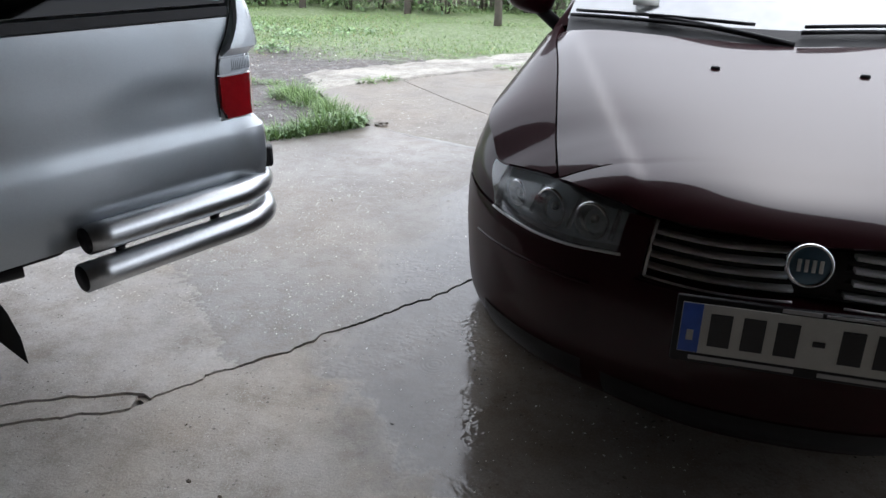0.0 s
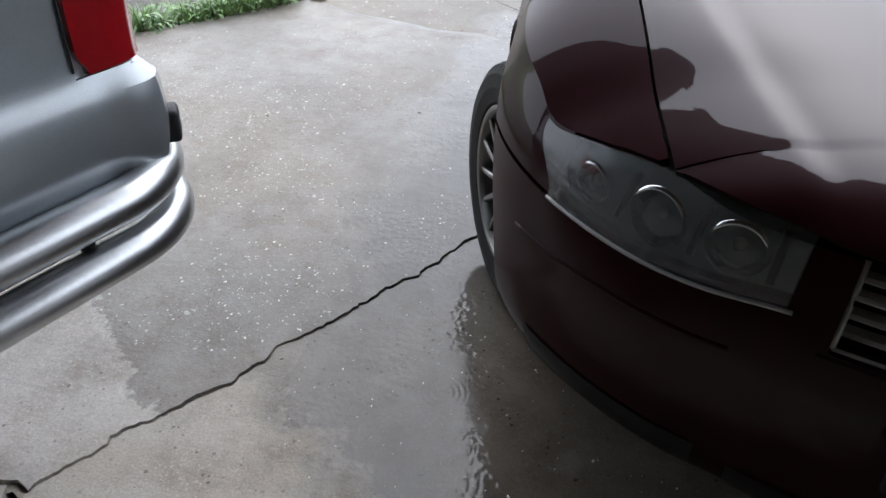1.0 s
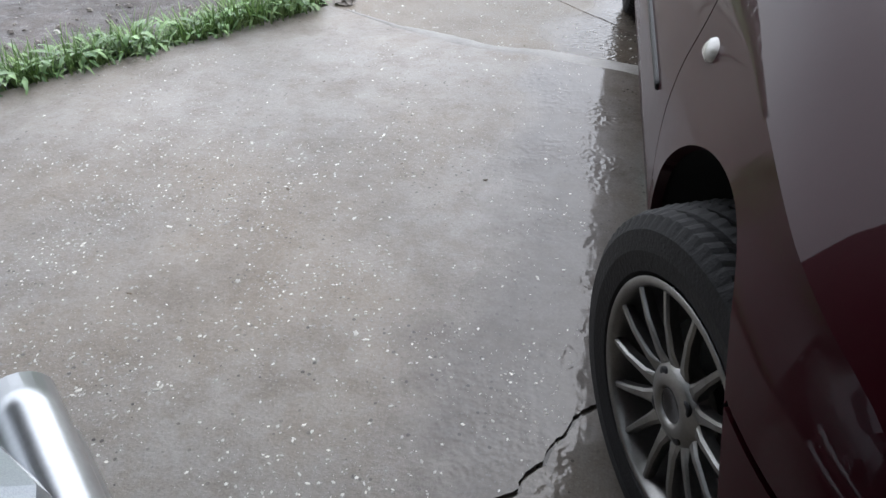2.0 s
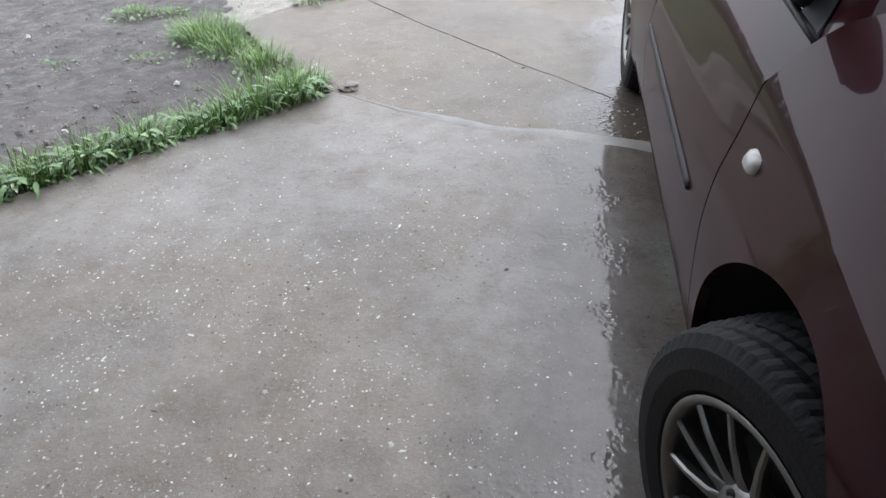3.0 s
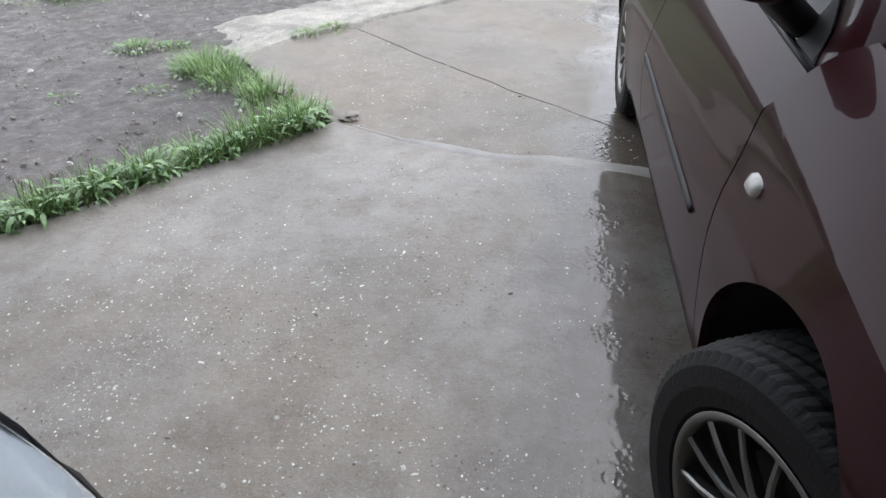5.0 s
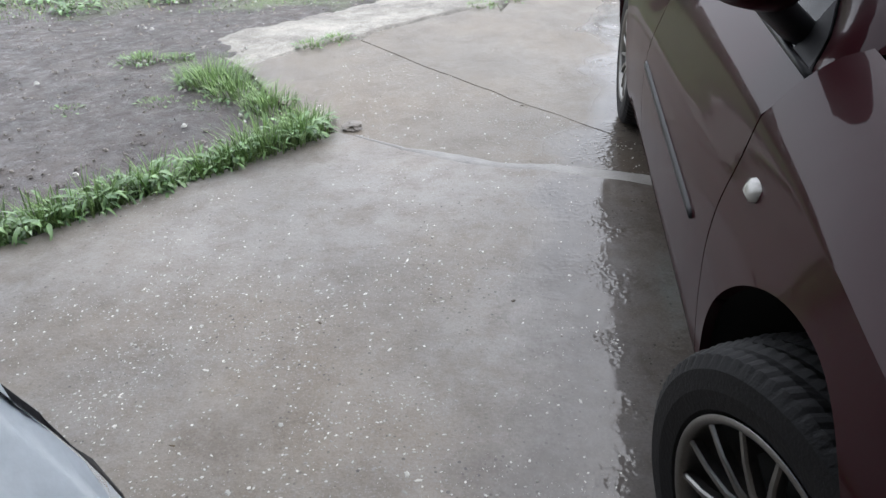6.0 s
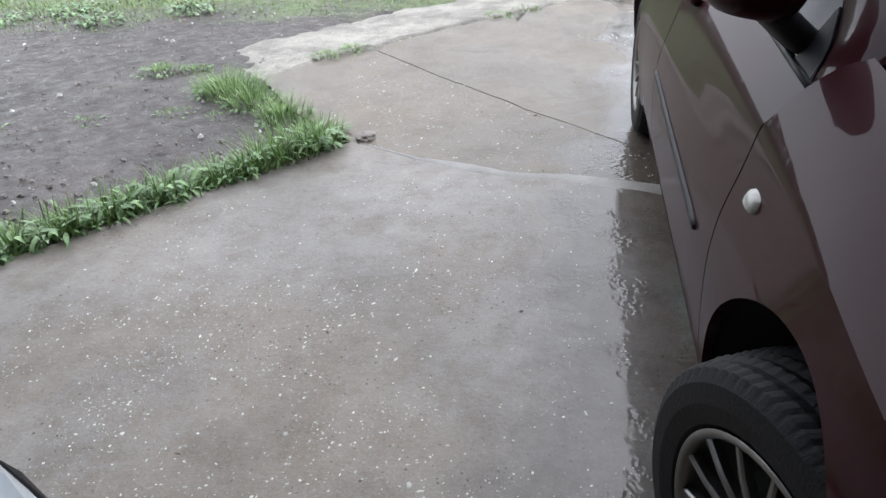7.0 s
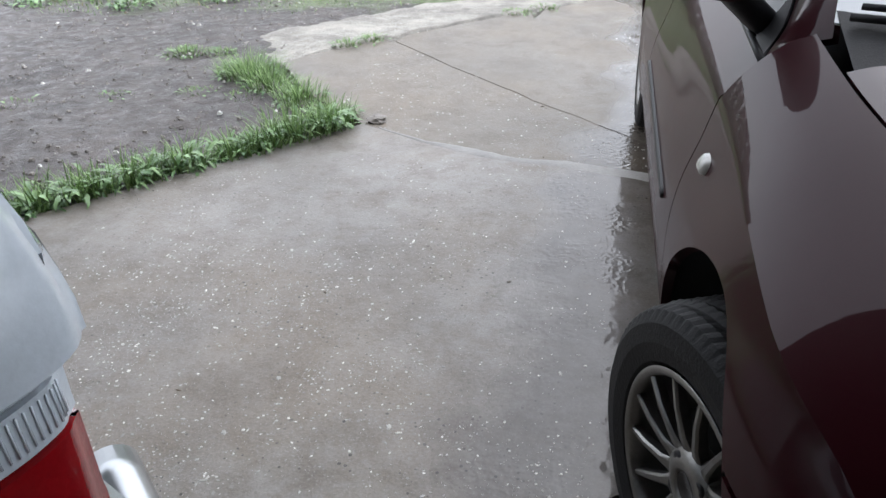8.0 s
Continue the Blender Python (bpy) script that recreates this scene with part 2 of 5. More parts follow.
M_MUD = earth("mud", (0.052, 0.044, 0.039), (0.122, 0.105, 0.094), 0.3)
M_GRASS = leafy("grass_blades", (0.10, 0.19, 0.05), (0.29, 0.42, 0.16))
M_DRY = leafy("dry_grass", (0.22, 0.2, 0.08), (0.36, 0.31, 0.15))
M_WEED = leafy("weed_leaves", (0.08, 0.175, 0.055), (0.25, 0.39, 0.165), 0.35)
M_BUSH = leafy("bush_leaves", (0.05, 0.10, 0.03), (0.15, 0.24, 0.08))
M_BARK = plain("bark", (0.10, 0.085, 0.07), 0.9, vary=0.35, scale=9, bumps=0.9, bscale=30)
M_WOOD = plain("grey_wood", (0.22, 0.19, 0.16), 0.85, vary=0.3, scale=6, bumps=0.6, bscale=40)
M_ROOF = plain("roof_boards", (0.075, 0.058, 0.045), 0.85, vary=0.25, scale=4, bumps=0.4, bscale=50)
# dark tone for the added walls, to cut bounced light
M_WALL = plain("unseen_dark_wall", (0.16, 0.135, 0.115), 0.9, vary=0.15, scale=2, bumps=0.4, bscale=70)
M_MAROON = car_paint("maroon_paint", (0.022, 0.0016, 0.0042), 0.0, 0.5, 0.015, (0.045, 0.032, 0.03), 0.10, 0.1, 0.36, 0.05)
# same maroon, with a stronger coat added to brighten the bonnet's sky reflection
M_MAROON_GLOSSY = car_paint("glossier_maroon_paint", (0.022, 0.0016, 0.0042), 0.0, 0.45, 0.012, (0.045, 0.032, 0.03), 0.04, 0.1, 0.80, 0.1)
M_SILVER = car_paint("silver_paint", (0.33, 0.362, 0.388), 0.75, 0.38, 0.10, (0.30, 0.29, 0.27), 0.35)
M_BLACK = plain("black_plastic", (0.016, 0.016, 0.018), 0.5, vary=0.25, scale=10, bumps=0.2, bscale=300, spec=0.25)
M_GLOSSBLACK = plain("gloss_black", (0.010, 0.010, 0.011), 0.12, vary=0.2, scale=8)
M_VOID = plain("underbody", (0.012, 0.012, 0.012), 0.9, vary=0.3, scale=6)
M_TYRE = plain("tyre_rubber", (0.012, 0.012, 0.013), 0.62, vary=0.3, scale=12, bumps=0.35, bscale=160, spec=0.22)
M_ALLOY = plain("alloy", (0.23, 0.225, 0.215), 0.34, metal=0.9, vary=0.2, scale=14, bumps=0.1, bscale=200)
M_CHROME = plain("chrome", (0.72, 0.73, 0.74), 0.09, metal=1.0, vary=0.05, scale=12)
M_SATIN = plain("satin_trim", (0.58, 0.58, 0.57), 0.30, metal=0.35, vary=0.12, scale=20)
M_STEEL = plain("polished_steel", (0.47, 0.485, 0.50), 0.30, metal=1.0, vary=0.15, scale=9, bumps=0.02, bscale=40)
M_PLATE = plain("plate_white", (0.50, 0.50, 0.47), 0.4, vary=0.1, scale=20)
M_INK = plain("plate_ink", (0.012, 0.012, 0.014), 0.4)
M_BLUE = plain("plate_blue", (0.015, 0.075, 0.42), 0.35, vary=0.15, scale=30)
M_WHITEINK = plain("white_print", (0.40, 0.40, 0.40), 0.5)
M_BADGE = plain("badge_blue", (0.07, 0.14, 0.20), 0.2, metal=0.4, coat=1.0, vary=0.2, scale=30)
M_REDLAMP = plain("red_lamp", (0.25, 0.005, 0.008), 0.16, coat=1.0, vary=0.2, scale=14, bumps=0.12, bscale=220)
M_CLEARLAMP = plain("clear_lamp", (0.58, 0.635, 0.68), 0.12, metal=0.1, coat=1.0, vary=0.12, scale=12, bumps=0.1, bscale=90)
M_AMBERCLEAR = plain("indicator_lens", (0.38, 0.365, 0.33), 0.18, coat=1.0, vary=0.15, scale=60, bumps=0.4, bscale=500)
M_REFLECTOR = plain("reflector", (0.30, 0.33, 0.33), 0.25, metal=0.6, vary=0.2, scale=20)
# white veil and extra gloss are added to brighten the dark headlight
M_LENS = pane("headlight_lens", (0.88, 0.94, 0.93), 0.06, 0.04, 0.18)
M_GLASS = pane("window_glass", (0.45, 0.50, 0.48), 0.05)
# white veil as water film; gloss raised to brighten the sky's reflection
M_SHIELD = pane("wet_windscreen", (0.62, 0.70, 0.70), 0.26, 0.03, 0.5)
M_DARKGLASS = pane("tinted_glass", (0.045, 0.08, 0.075), -0.02, 0.02)
M_GREYFLAP = plain("grey_plastic", (0.36, 0.375, 0.39), 0.5, vary=0.2, scale=9)
M_SEAT = plain("seat_cloth", (0.06, 0.06, 0.065), 0.9, vary=0.2, scale=15)


# ---- mesh helpers ----
def part(name, bm, material, parent=None, label="", smooth=True):
    me = bpy.data.meshes.new(name)
    bmesh.ops.recalc_face_normals(bm, faces=bm.faces[:])
    for f in bm.faces:
        f.smooth = smooth
    bm.to_mesh(me)
    bm.free()
    me.materials.append(material)
    ob = new(name, me)
    ob.parent = parent
    if label:
        tagged(ob, label)
    return ob


def thing(name, label, category, m=None, group="", kind=""):
    ob = new(name)
    ob.empty_display_size = 0.1
    if m is not None:
        ob.matrix_world = m
    return tagged(ob, label, category, group, kind)


def lerp(a, b, t):
    return a + (b - a) * t


def sstep(a, b, x):
    t = min(1, max(0, (x - a) / (b - a)))
    return t * t * (3 - 2 * t)


def table(pts, x):
    if x <= pts[0][0]:
        return pts[0][1]
    for (x0, y0), (x1, y1) in zip(pts, pts[1:]):
        if x <= x1:
            return y0 + (y1 - y0) * (x - x0) / (x1 - x0)
    return pts[-1][1]


def smooth_table(pts, x):
    """Monotone-looking cubic through the points."""
    n = len(pts)
    if x <= pts[0][0]:
        return pts[0][1]
    if x >= pts[-1][0]:
        return pts[-1][1]
    for i in range(n - 1):
        (x0, y0), (x1, y1) = pts[i], pts[i + 1]
        if x <= x1:
            def slope(k):
                if k <= 0 or k >= n - 1:
                    a, b = (pts[0], pts[1]) if k <= 0 else (pts[-2], pts[-1])
                    return (b[1] - a[1]) / (b[0] - a[0])
                return (pts[k + 1][1] - pts[k - 1][1]) / (pts[k + 1][0] - pts[k - 1][0])
            h = x1 - x0
            t = (x - x0) / h
            return (2 * t**3 - 3 * t * t + 1) * y0 + (t**3 - 2 * t * t + t) * h * slope(i) + (3 * t * t - 2 * t**3) * y1 + (t**3 - t * t) * h * slope(i + 1)


def grid(bm, fn, nu, nv):
    vs = [[bm.verts.new(fn(i / nu, j / nv)) for j in range(nv + 1)] for i in range(nu + 1)]
    fs = []
    for i in range(nu):
        for j in range(nv):
            q = [vs[i][j], vs[i + 1][j], vs[i + 1][j + 1], vs[i][j + 1]]
            fs.append(bm.faces.new(q))
    return fs


def panel(name, grids, material, parent, label="", thick=0.012, merge=0.0015):
    """Sheets given as (fn, nu, nv), welded, with a folded edge that goes inwards."""
    bm = bmesh.new()
    for fn, nu, nv in grids:
        grid(bm, fn, nu, nv)
    bmesh.ops.remove_doubles(bm, verts=bm.verts[:], dist=merge)
    bmesh.ops.dissolve_degenerate(bm, dist=0.0005, edges=bm.edges[:])
    bmesh.ops.recalc_face_normals(bm, faces=bm.faces[:])
    c = sum((f.calc_center_median() for f in bm.faces), Vector()) / len(bm.faces)
    hub = Vector((HUB[0], HUB[1], HUB[2]))
    s = sum((f.calc_center_median() - hub).dot(f.normal) * f.calc_area() for f in bm.faces)
    if s < 0:
        bmesh.ops.reverse_faces(bm, faces=bm.faces[:])
    rim = [e for e in bm.edges if len(e.link_faces) == 1]
    norms = {v: v.normal.copy() for e in rim for v in e.verts}
    out = bmesh.ops.extrude_edge_only(bm, edges=rim)
    moved = [g for g in out["geom"] if isinstance(g, bmesh.types.BMVert)]
    bm.normal_update()
    old = {tuple(round(q, 6) for q in v.co): n for v, n in norms.items()}
    for v in moved:
        n = old.get(tuple(round(q, 6) for q in v.co))
        if n is not None:
            v.co -= n * thick
    me = bpy.data.meshes.new(name)
    for e in bm.edges:
        if len(e.link_faces) == 2 and e.calc_face_angle(0.0) > 0.34:
            e.smooth = False
    for f in bm.faces:
        f.smooth = True
    bm.to_mesh(me)
    bm.free()
    me.materials.append(material)
    ob = new(name, me)
    ob.parent = parent
    if label:
        tagged(ob, label)
    return ob


def tube(bm, pts, r, n=12, caps=True, taper=None):
    """A round bar along the points."""
    pts = [Vector(p) for p in pts]
    rings = []
    up = Vector((0, 0, 1))
    for i, p in enumerate(pts):
        d = (pts[min(i + 1, len(pts) - 1)] - pts[max(i - 1, 0)]).normalized()
        a = d.cross(up if abs(d.z) < 0.95 else Vector((1, 0, 0))).normalized()
        b = d.cross(a).normalized()
        rr = r if taper is None else r * taper[i]
        rings.append([bm.verts.new(p + (a * math.cos(k * math.tau / n) + b * math.sin(k * math.tau / n)) * rr) for k in range(n)])
    for r0, r1 in zip(rings, rings[1:]):
        for k in range(n):
            bm.faces.new((r0[k], r0[(k + 1) % n], r1[(k + 1) % n], r1[k]))
    if caps:
        bm.faces.new(rings[0][::-1])
        bm.faces.new(rings[-1])


def lathe(bm, prof, n=48, axis="x", close=False):
    """A turned body: prof of (along the axis, radius)."""
    rings = []
    for a, r in prof:
        rings.append([bm.verts.new((a, r * math.cos(k * math.tau / n), r * math.sin(k * math.tau / n))) for k in range(n)])
    pairs = list(zip(rings, rings[1:])) + ([(rings[-1], rings[0])] if close else [])
    for r0, r1 in pairs:
        for k in range(n):
            bm.faces.new((r0[k], r0[(k + 1) % n], r1[(k + 1) % n], r1[k]))


def block(bm, m, sx, sy, sz, bevel=0.0):
    """A box with softened edges, centred at the pose m."""
    r = bmesh.ops.create_cube(bm, size=1.0, matrix=m @ Matrix.Diagonal((sx, sy, sz, 1)))
    if bevel:
        es = list({e for v in r["verts"] for e in v.link_edges})
        bmesh.ops.bevel(bm, geom=es, offset=bevel, segments=2, affect="EDGES", profile=0.5)


def rounded(name, m, sx, sy, sz, bevel, material, parent=None, label="", smooth=True):
    bm = bmesh.new()
    block(bm, m, sx, sy, sz, bevel)
    return part(name, bm, material, parent, label, smooth)


# ---- ground ----
rng = random.Random(7)
# slab outline: edge of the concrete against the yard
EDGE = [(-5.6, -2.65), (-2.283, 1.238), (-2.021, 1.555), (-1.708, 1.934), (-1.335, 2.37)]
EDGE2 = [(-1.335, 2.37), (-1.50, 2.52), (-1.80, 2.80), (-2.17, 3.33)]
STRIP_R = [(-2.19, 3.35), (-1.955, 3.70), (-1.615, 4.06), (-1.189, 4.566), (-0.72, 5.014), (-0.195, 5.56), (3.2, 9.2)]
STRIP_L = [(-2.91, 3.85), (-2.737, 4.227), (-2.123, 4.78), (-1.52, 5.44), (-0.9, 6.08), (2.4, 9.9)]


def on_concrete(x, y):
    """Roughly: how far inside the paved area."""
    edge = table([(-5.6, -2.65), (-2.283, 1.238), (-1.335, 2.37)], x) if x < -1.335 else 99
    if x < -1.335:
        lower = y < edge
        up = -2.3 < x and (y > 2.37 - (x + 1.335) * 1.15) and y < 5.4 + (x + 1.52)
        strip = x > -2.95 and y > 3.3 - (x + 2.2) * 0.72 and y < 4.25 + (x + 2.7)
        return lower or (up and strip) or (up and y < 3.4)
    return y < 5.5 + (x + 1.4)


bm = bmesh.new()
xs = [-60, -40, -25, -16, -12] + [-10 + 0.16 * k for k in range(88)] + [5, 8, 12, 20, 35, 60]
ys = [-60, -30, -15, -9, -6, -4, -3] + [-2 + 0.16 * k for k in range(80)] + [11.5, 13, 15, 18, 24, 35, 60]
vs = {}
for i, x in enumerate(xs):
    for j, y in enumerate(ys):
        n = noise.noise((x * 0.7, y * 0.7, 0)) * 0.03 + noise.noise((x * 2.6, y * 2.6, 4)) * 0.014
        z = -0.012 + n * 0.8
        if any(on_concrete(x + a, y + b) for a, b in ((0, 0), (0.14, -0.05), (-0.14, 0), (0, 0.14), (0, -0.14))):
            z = -0.045 if on_concrete(x, y) else -0.02
        if y > 6:
            z += 0.02 * min(1, (y - 6) / 3)
        if y > 12 or y < -3 or abs(x) > 10:
            z = -0.05 if y < 8 else 0.02
        vs[i, j] = bm.verts.new((x, y, z))
for i in range(len(xs) - 1):
    for j in range(len(ys) - 1):
        bm.faces.new((vs[i, j], vs[i + 1, j], vs[i + 1, j + 1], vs[i, j + 1]))
tagged(part("ground", bm, M_MUD), "wet dark brown trodden mud of the yard", "ground", kind="structure")


def ragged(pts, step=0.035, amp=0.006, seed=0.0, freq=9.0):
    """The line through pts with a broken, wandering edge."""
    out = []
    for (x0, y0), (x1, y1) in zip(pts, pts[1:]):
        L = math.hypot(x1 - x0, y1 - y0)
        n = max(1, int(L / step))
        nx, ny = -(y1 - y0) / L, (x1 - x0) / L
        for k in range(n):
            t = k / n
            x, y = lerp(x0, x1, t), lerp(y0, y1, t)
            o = amp * (noise.noise((x * freq, y * freq, seed)) * 1.2 + 0.6 * noise.noise((x * freq * 4, y * freq * 4, seed + 3)))
            out.append((x + nx * o, y + ny * o))
    out.append(pts[-1])
    return out


def shift(pts, dx, dy):
    return [(x + dx, y + dy) for x, y in pts]


def slab(name, outline, top, material, label, parent, depth=0.07, round_edge=0.006):
    bm = bmesh.new()
    seen, ring = set(), []
    for x, y in outline:
        k = (round(x, 4), round(y, 4))
        if k not in seen:
            seen.add(k)
            ring.append(bm.verts.new((x, y, top)))
    f = bm.faces.new(ring)
    if f.normal.z < 0:
        f.normal_flip()
    r = bmesh.ops.inset_region(bm, faces=[f], thickness=round_edge)
    outer = {v for v in bm.verts} - set(f.verts)
    for v in outer:
        v.co.z -= round_edge * 0.8
    rim = [e for e in bm.edges if len(e.link_faces) == 1]
    out = bmesh.ops.extrude_edge_only(bm, edges=rim)
    for g in out["geom"]:
        if isinstance(g, bmesh.types.BMVert):
            g.co.z -= depth
    bmesh.ops.triangulate(bm, faces=[q for q in bm.faces if len(q.verts) > 4])
    return part(name, bm, material, parent, label, smooth=False)


drive = thing("driveway", "rain-wet cast concrete driveway with joints and a long crack", "driveway", kind="structure")
CRACK = [(-3.9, -2.2), (-1.9, -1.42), (-1.16, -1.045), (-1.043, -0.977), (-0.869, -0.895), (-0.825, -0.800), (-0.713, -0.650), (-0.592, -0.506), (-0.537, -0.430), (-0.487, -0.335), (-0.368, -0.190), (-0.290, -0.068), (-0.222, 0.0), (-0.160, 0.115), (-0.098, 0.216), (0.02, 0.35), (0.5, 0.62), (2.2, 1.15), (5.2, 1.6)]
JOINT1 = [(-1.335, 2.37), (-1.202, 2.298), (-0.989, 2.175), (-0.798, 2.098), (-0.641, 2.034), (-0.494, 2.005), (-0.328, 1.998), (-0.166, 1.958), (-0.01, 1.918), (0.138, 1.865), (1.6, 1.55), (5.2, 1.62)]
JA = [(-1.60, 3.96), (-1.51, 3.863), (-1.119, 3.445), (-0.672, 3.004), (-0.526, 2.85), (-0.30, 2.65), (-0.095, 2.456), (0.139, 2.254), (0.6, 1.95), (0.9, 1.77)]
JC = [(-0.71, 4.75), (-0.62, 4.649), (-0.233, 4.272), (0.055, 4.022), (2.0, 1.95)]
cr = ragged(CRACK, 0.012, 0.013, 1.0, 16)
apron = slab("slab", cr + [(5.2, -9.0), (-9.0, -9.0), (-6.0, -3.0)], 0.0, M_SLAB2, "brownish worn concrete slab, half dry", drive)
BRANCH = [(-3.9, -2.12), (-1.9, -1.345), (-1.225, -0.969), (-1.105, -0.906), (-0.977, -0.847), (-0.845, -0.800)]
br = ragged(BRANCH, 0.02, 0.010, 9.0, 10)
lowcr = [p for p in cr if -3.8 < p[0] < -0.86]
sliver = [(x - 0.004, y + 0.010 + 0.006 * abs(noise.noise((x * 9, y * 9, 5)))) for x, y in lowcr]
slab("slab_sliver", sliver + [(x, y - 0.004) for x, y in br if -3.8 < x < -0.872][::-1], 0.001, M_SLAB2, "broken sliver of concrete between two cracks", drive)
cr = br[:-1] + [p for p in cr if p[0] > -0.838]
cr2 = [(x - 0.004 - 0.012 * abs(noise.noise((x * 6, y * 6, 8))), y + 0.003 + 0.015 * abs(noise.noise((x * 7, y * 7, 2)))) for x, y in cr]
j1 = ragged(JOINT1, 0.04, 0.008, 2.0, 6)
left = ragged([(-6.0, -3.0), (-2.283, 1.238), (-2.021, 1.555), (-1.708, 1.934), (-1.335, 2.37)], 0.05, 0.012, 3.0, 6)
slab("slab", cr2 + j1[::-1] + left[::-1][1:-1], 0.003, M_SLAB, "grey wet concrete slab strewn with light aggregate", drive)
j1b = shift(j1, 0.004, 0.006)
ja, jc = ragged(JA, 0.05, 0.007, 5.0, 7), ragged(JC, 0.05, 0.006, 6.0, 7)
upleft = ragged(EDGE2[::-1], 0.05, 0.012, 4.0, 7)
sr = ragged(STRIP_R, 0.05, 0.015, 7.0, 6)


def between(line, x0, x1):
    return [p for p in line if x0 <= p[0] <= x1]


slab("slab", between(j1b, -1.33, 0.86) + ja[::-1] + between(sr, -2.15, -1.66)[::-1] + upleft, 0.0, M_SLAB3, "darker brownish-grey wet concrete slab", drive)
slab("slab", shift(ja, 0.005, 0.005) + [(1.95, 1.75)] + jc[::-1] + between(sr, -1.58, -0.73)[::-1], 0.002, M_SLAB3, "darker brownish-grey wet concrete slab", drive)
slab("slab", shift(jc, 0.005, 0.004) + [(2.05, 1.6), (5.2, 1.66), (5.2, 9.0), (3.2, 9.15)] + between(sr, -0.68, 3.1)[::-1], 0.0, M_SLAB3, "darker brownish-grey wet concrete slab", drive)


def filler(line, half, depth, label):
    """Silt washed into a joint: a ribbon just below the slab tops."""
    bm = bmesh.new()
    rows = []
    for k, (x, y) in enumerate(line):
        (xa, ya), (xb, yb) = line[max(0, k - 1)], line[min(len(line) - 1, k + 1)]
        L = math.hypot(xb - xa, yb - ya) or 1
        nx, ny = -(yb - ya) / L, (xb - xa) / L
        z = depth(x, y)
        rows.append([bm.verts.new((x + nx * o, y + ny * o, z - (0.0 if o else 0.001))) for o in (-half, 0, half)])
    for r0, r1 in zip(rows, rows[1:]):
        for i in (0, 1):
            bm.faces.new((r0[i], r0[i + 1], r1[i + 1], r1[i]))
    for f in bm.faces:
        if f.normal.z < 0:
            f.normal_flip()
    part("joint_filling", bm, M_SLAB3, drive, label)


filler(ja, 0.016, lambda x, y: -0.0016 + 0.0020 * sstep(-0.75, -0.1, x) + 0.001 * noise.noise((x * 9, y * 9, 0)), "silt in the slab joint")
filler(jc, 0.014, lambda x, y: -0.0018 + 0.001 * noise.noise((x * 9, y * 9, 0)), "silt in the slab joint")
filler([p for p in cr if -1.9 < p[0] < 0.1], 0.018, lambda x, y: -0.006 + 0.010 * noise.noise((x * 13, y * 13, 3)), "grit washed into the crack")
# raised mortar seam along the joint
bm = bmesh.new()
mj = between(j1b, -1.25, 0.9)


def seam_pt(a, b):
    k = a * (len(mj) - 1)
    i = min(int(k), len(mj) - 2)
    x, y = lerp(mj[i][0], mj[i + 1][0], k - i), lerp(mj[i][1], mj[i + 1][1], k - i)
    w = 0.070 + 0.055 * noise.noise((x * 3, y * 3, 5)) + 0.01 * noise.noise((x * 17, y * 17, 5))
    w *= min(1, 0.25 + (x + 1.25) * 1.2)
    return (x + 0.25 * w * b, y + w * b - 0.004, 0.001 + 0.0032 * math.sin(math.pi * min(1, max(0, b))) ** 0.6)


grid(bm, seam_pt, 90, 5)
part("mortar_seam", bm, M_MORTAR, drive, "smeared pale mortar along the slab joint")

# rough limestone strip along the yard
bm = bmesh.new()


def strip_pt(a, b):
    t = a * 5.6
    wdt = 0.80 + 0.10 * noise.noise((t * 3, 0, 3)) + 0.06 * noise.noise((t * 13, 0, 1))
    px, py = table([(0, -2.19), (0.04, -1.955), (0.1, -1.615), (0.19, -1.189), (0.28, -0.72), (0.37, -0.195), (1, 3.2)], a), 0
    py = table([(p, q) for p, q in STRIP_R], px)
    wob = 0.03 * noise.noise((t * 5, 4, 1)) + 0.018 * noise.noise((t * 17, 2, 1))
    px, py = px + 0.004 - 0.7 * abs(wob), py + 0.004 + 0.7 * abs(wob)
    x, y = px - 0.72 * wdt * b, py + 0.66 * wdt * b
    z = 0.013 + 0.014 * noise.noise((x * 5, y * 5, 0)) + 0.007 * noise.noise((x * 19, y * 19, 2)) + 0.004 * noise.noise((x * 50, y * 50, 2))
    z -= 0.03 * (1 - sstep(0.0, 0.045, a + 0.01 * noise.noise((x * 9, y * 9, 6)))) + 0.02 * sstep(0.88, 1.0, b)
    if b < 0.001 or b > 0.999 or a < 0.001:
        z = -0.05
    return (x, y, z)


grid(bm, lambda a, b: strip_pt(a ** 1.3, b), 170, 26)
tagged(part("kerb_strip", bm, M_LIME), "rough pale limestone concrete strip beside the driveway", "kerb", kind="structure")


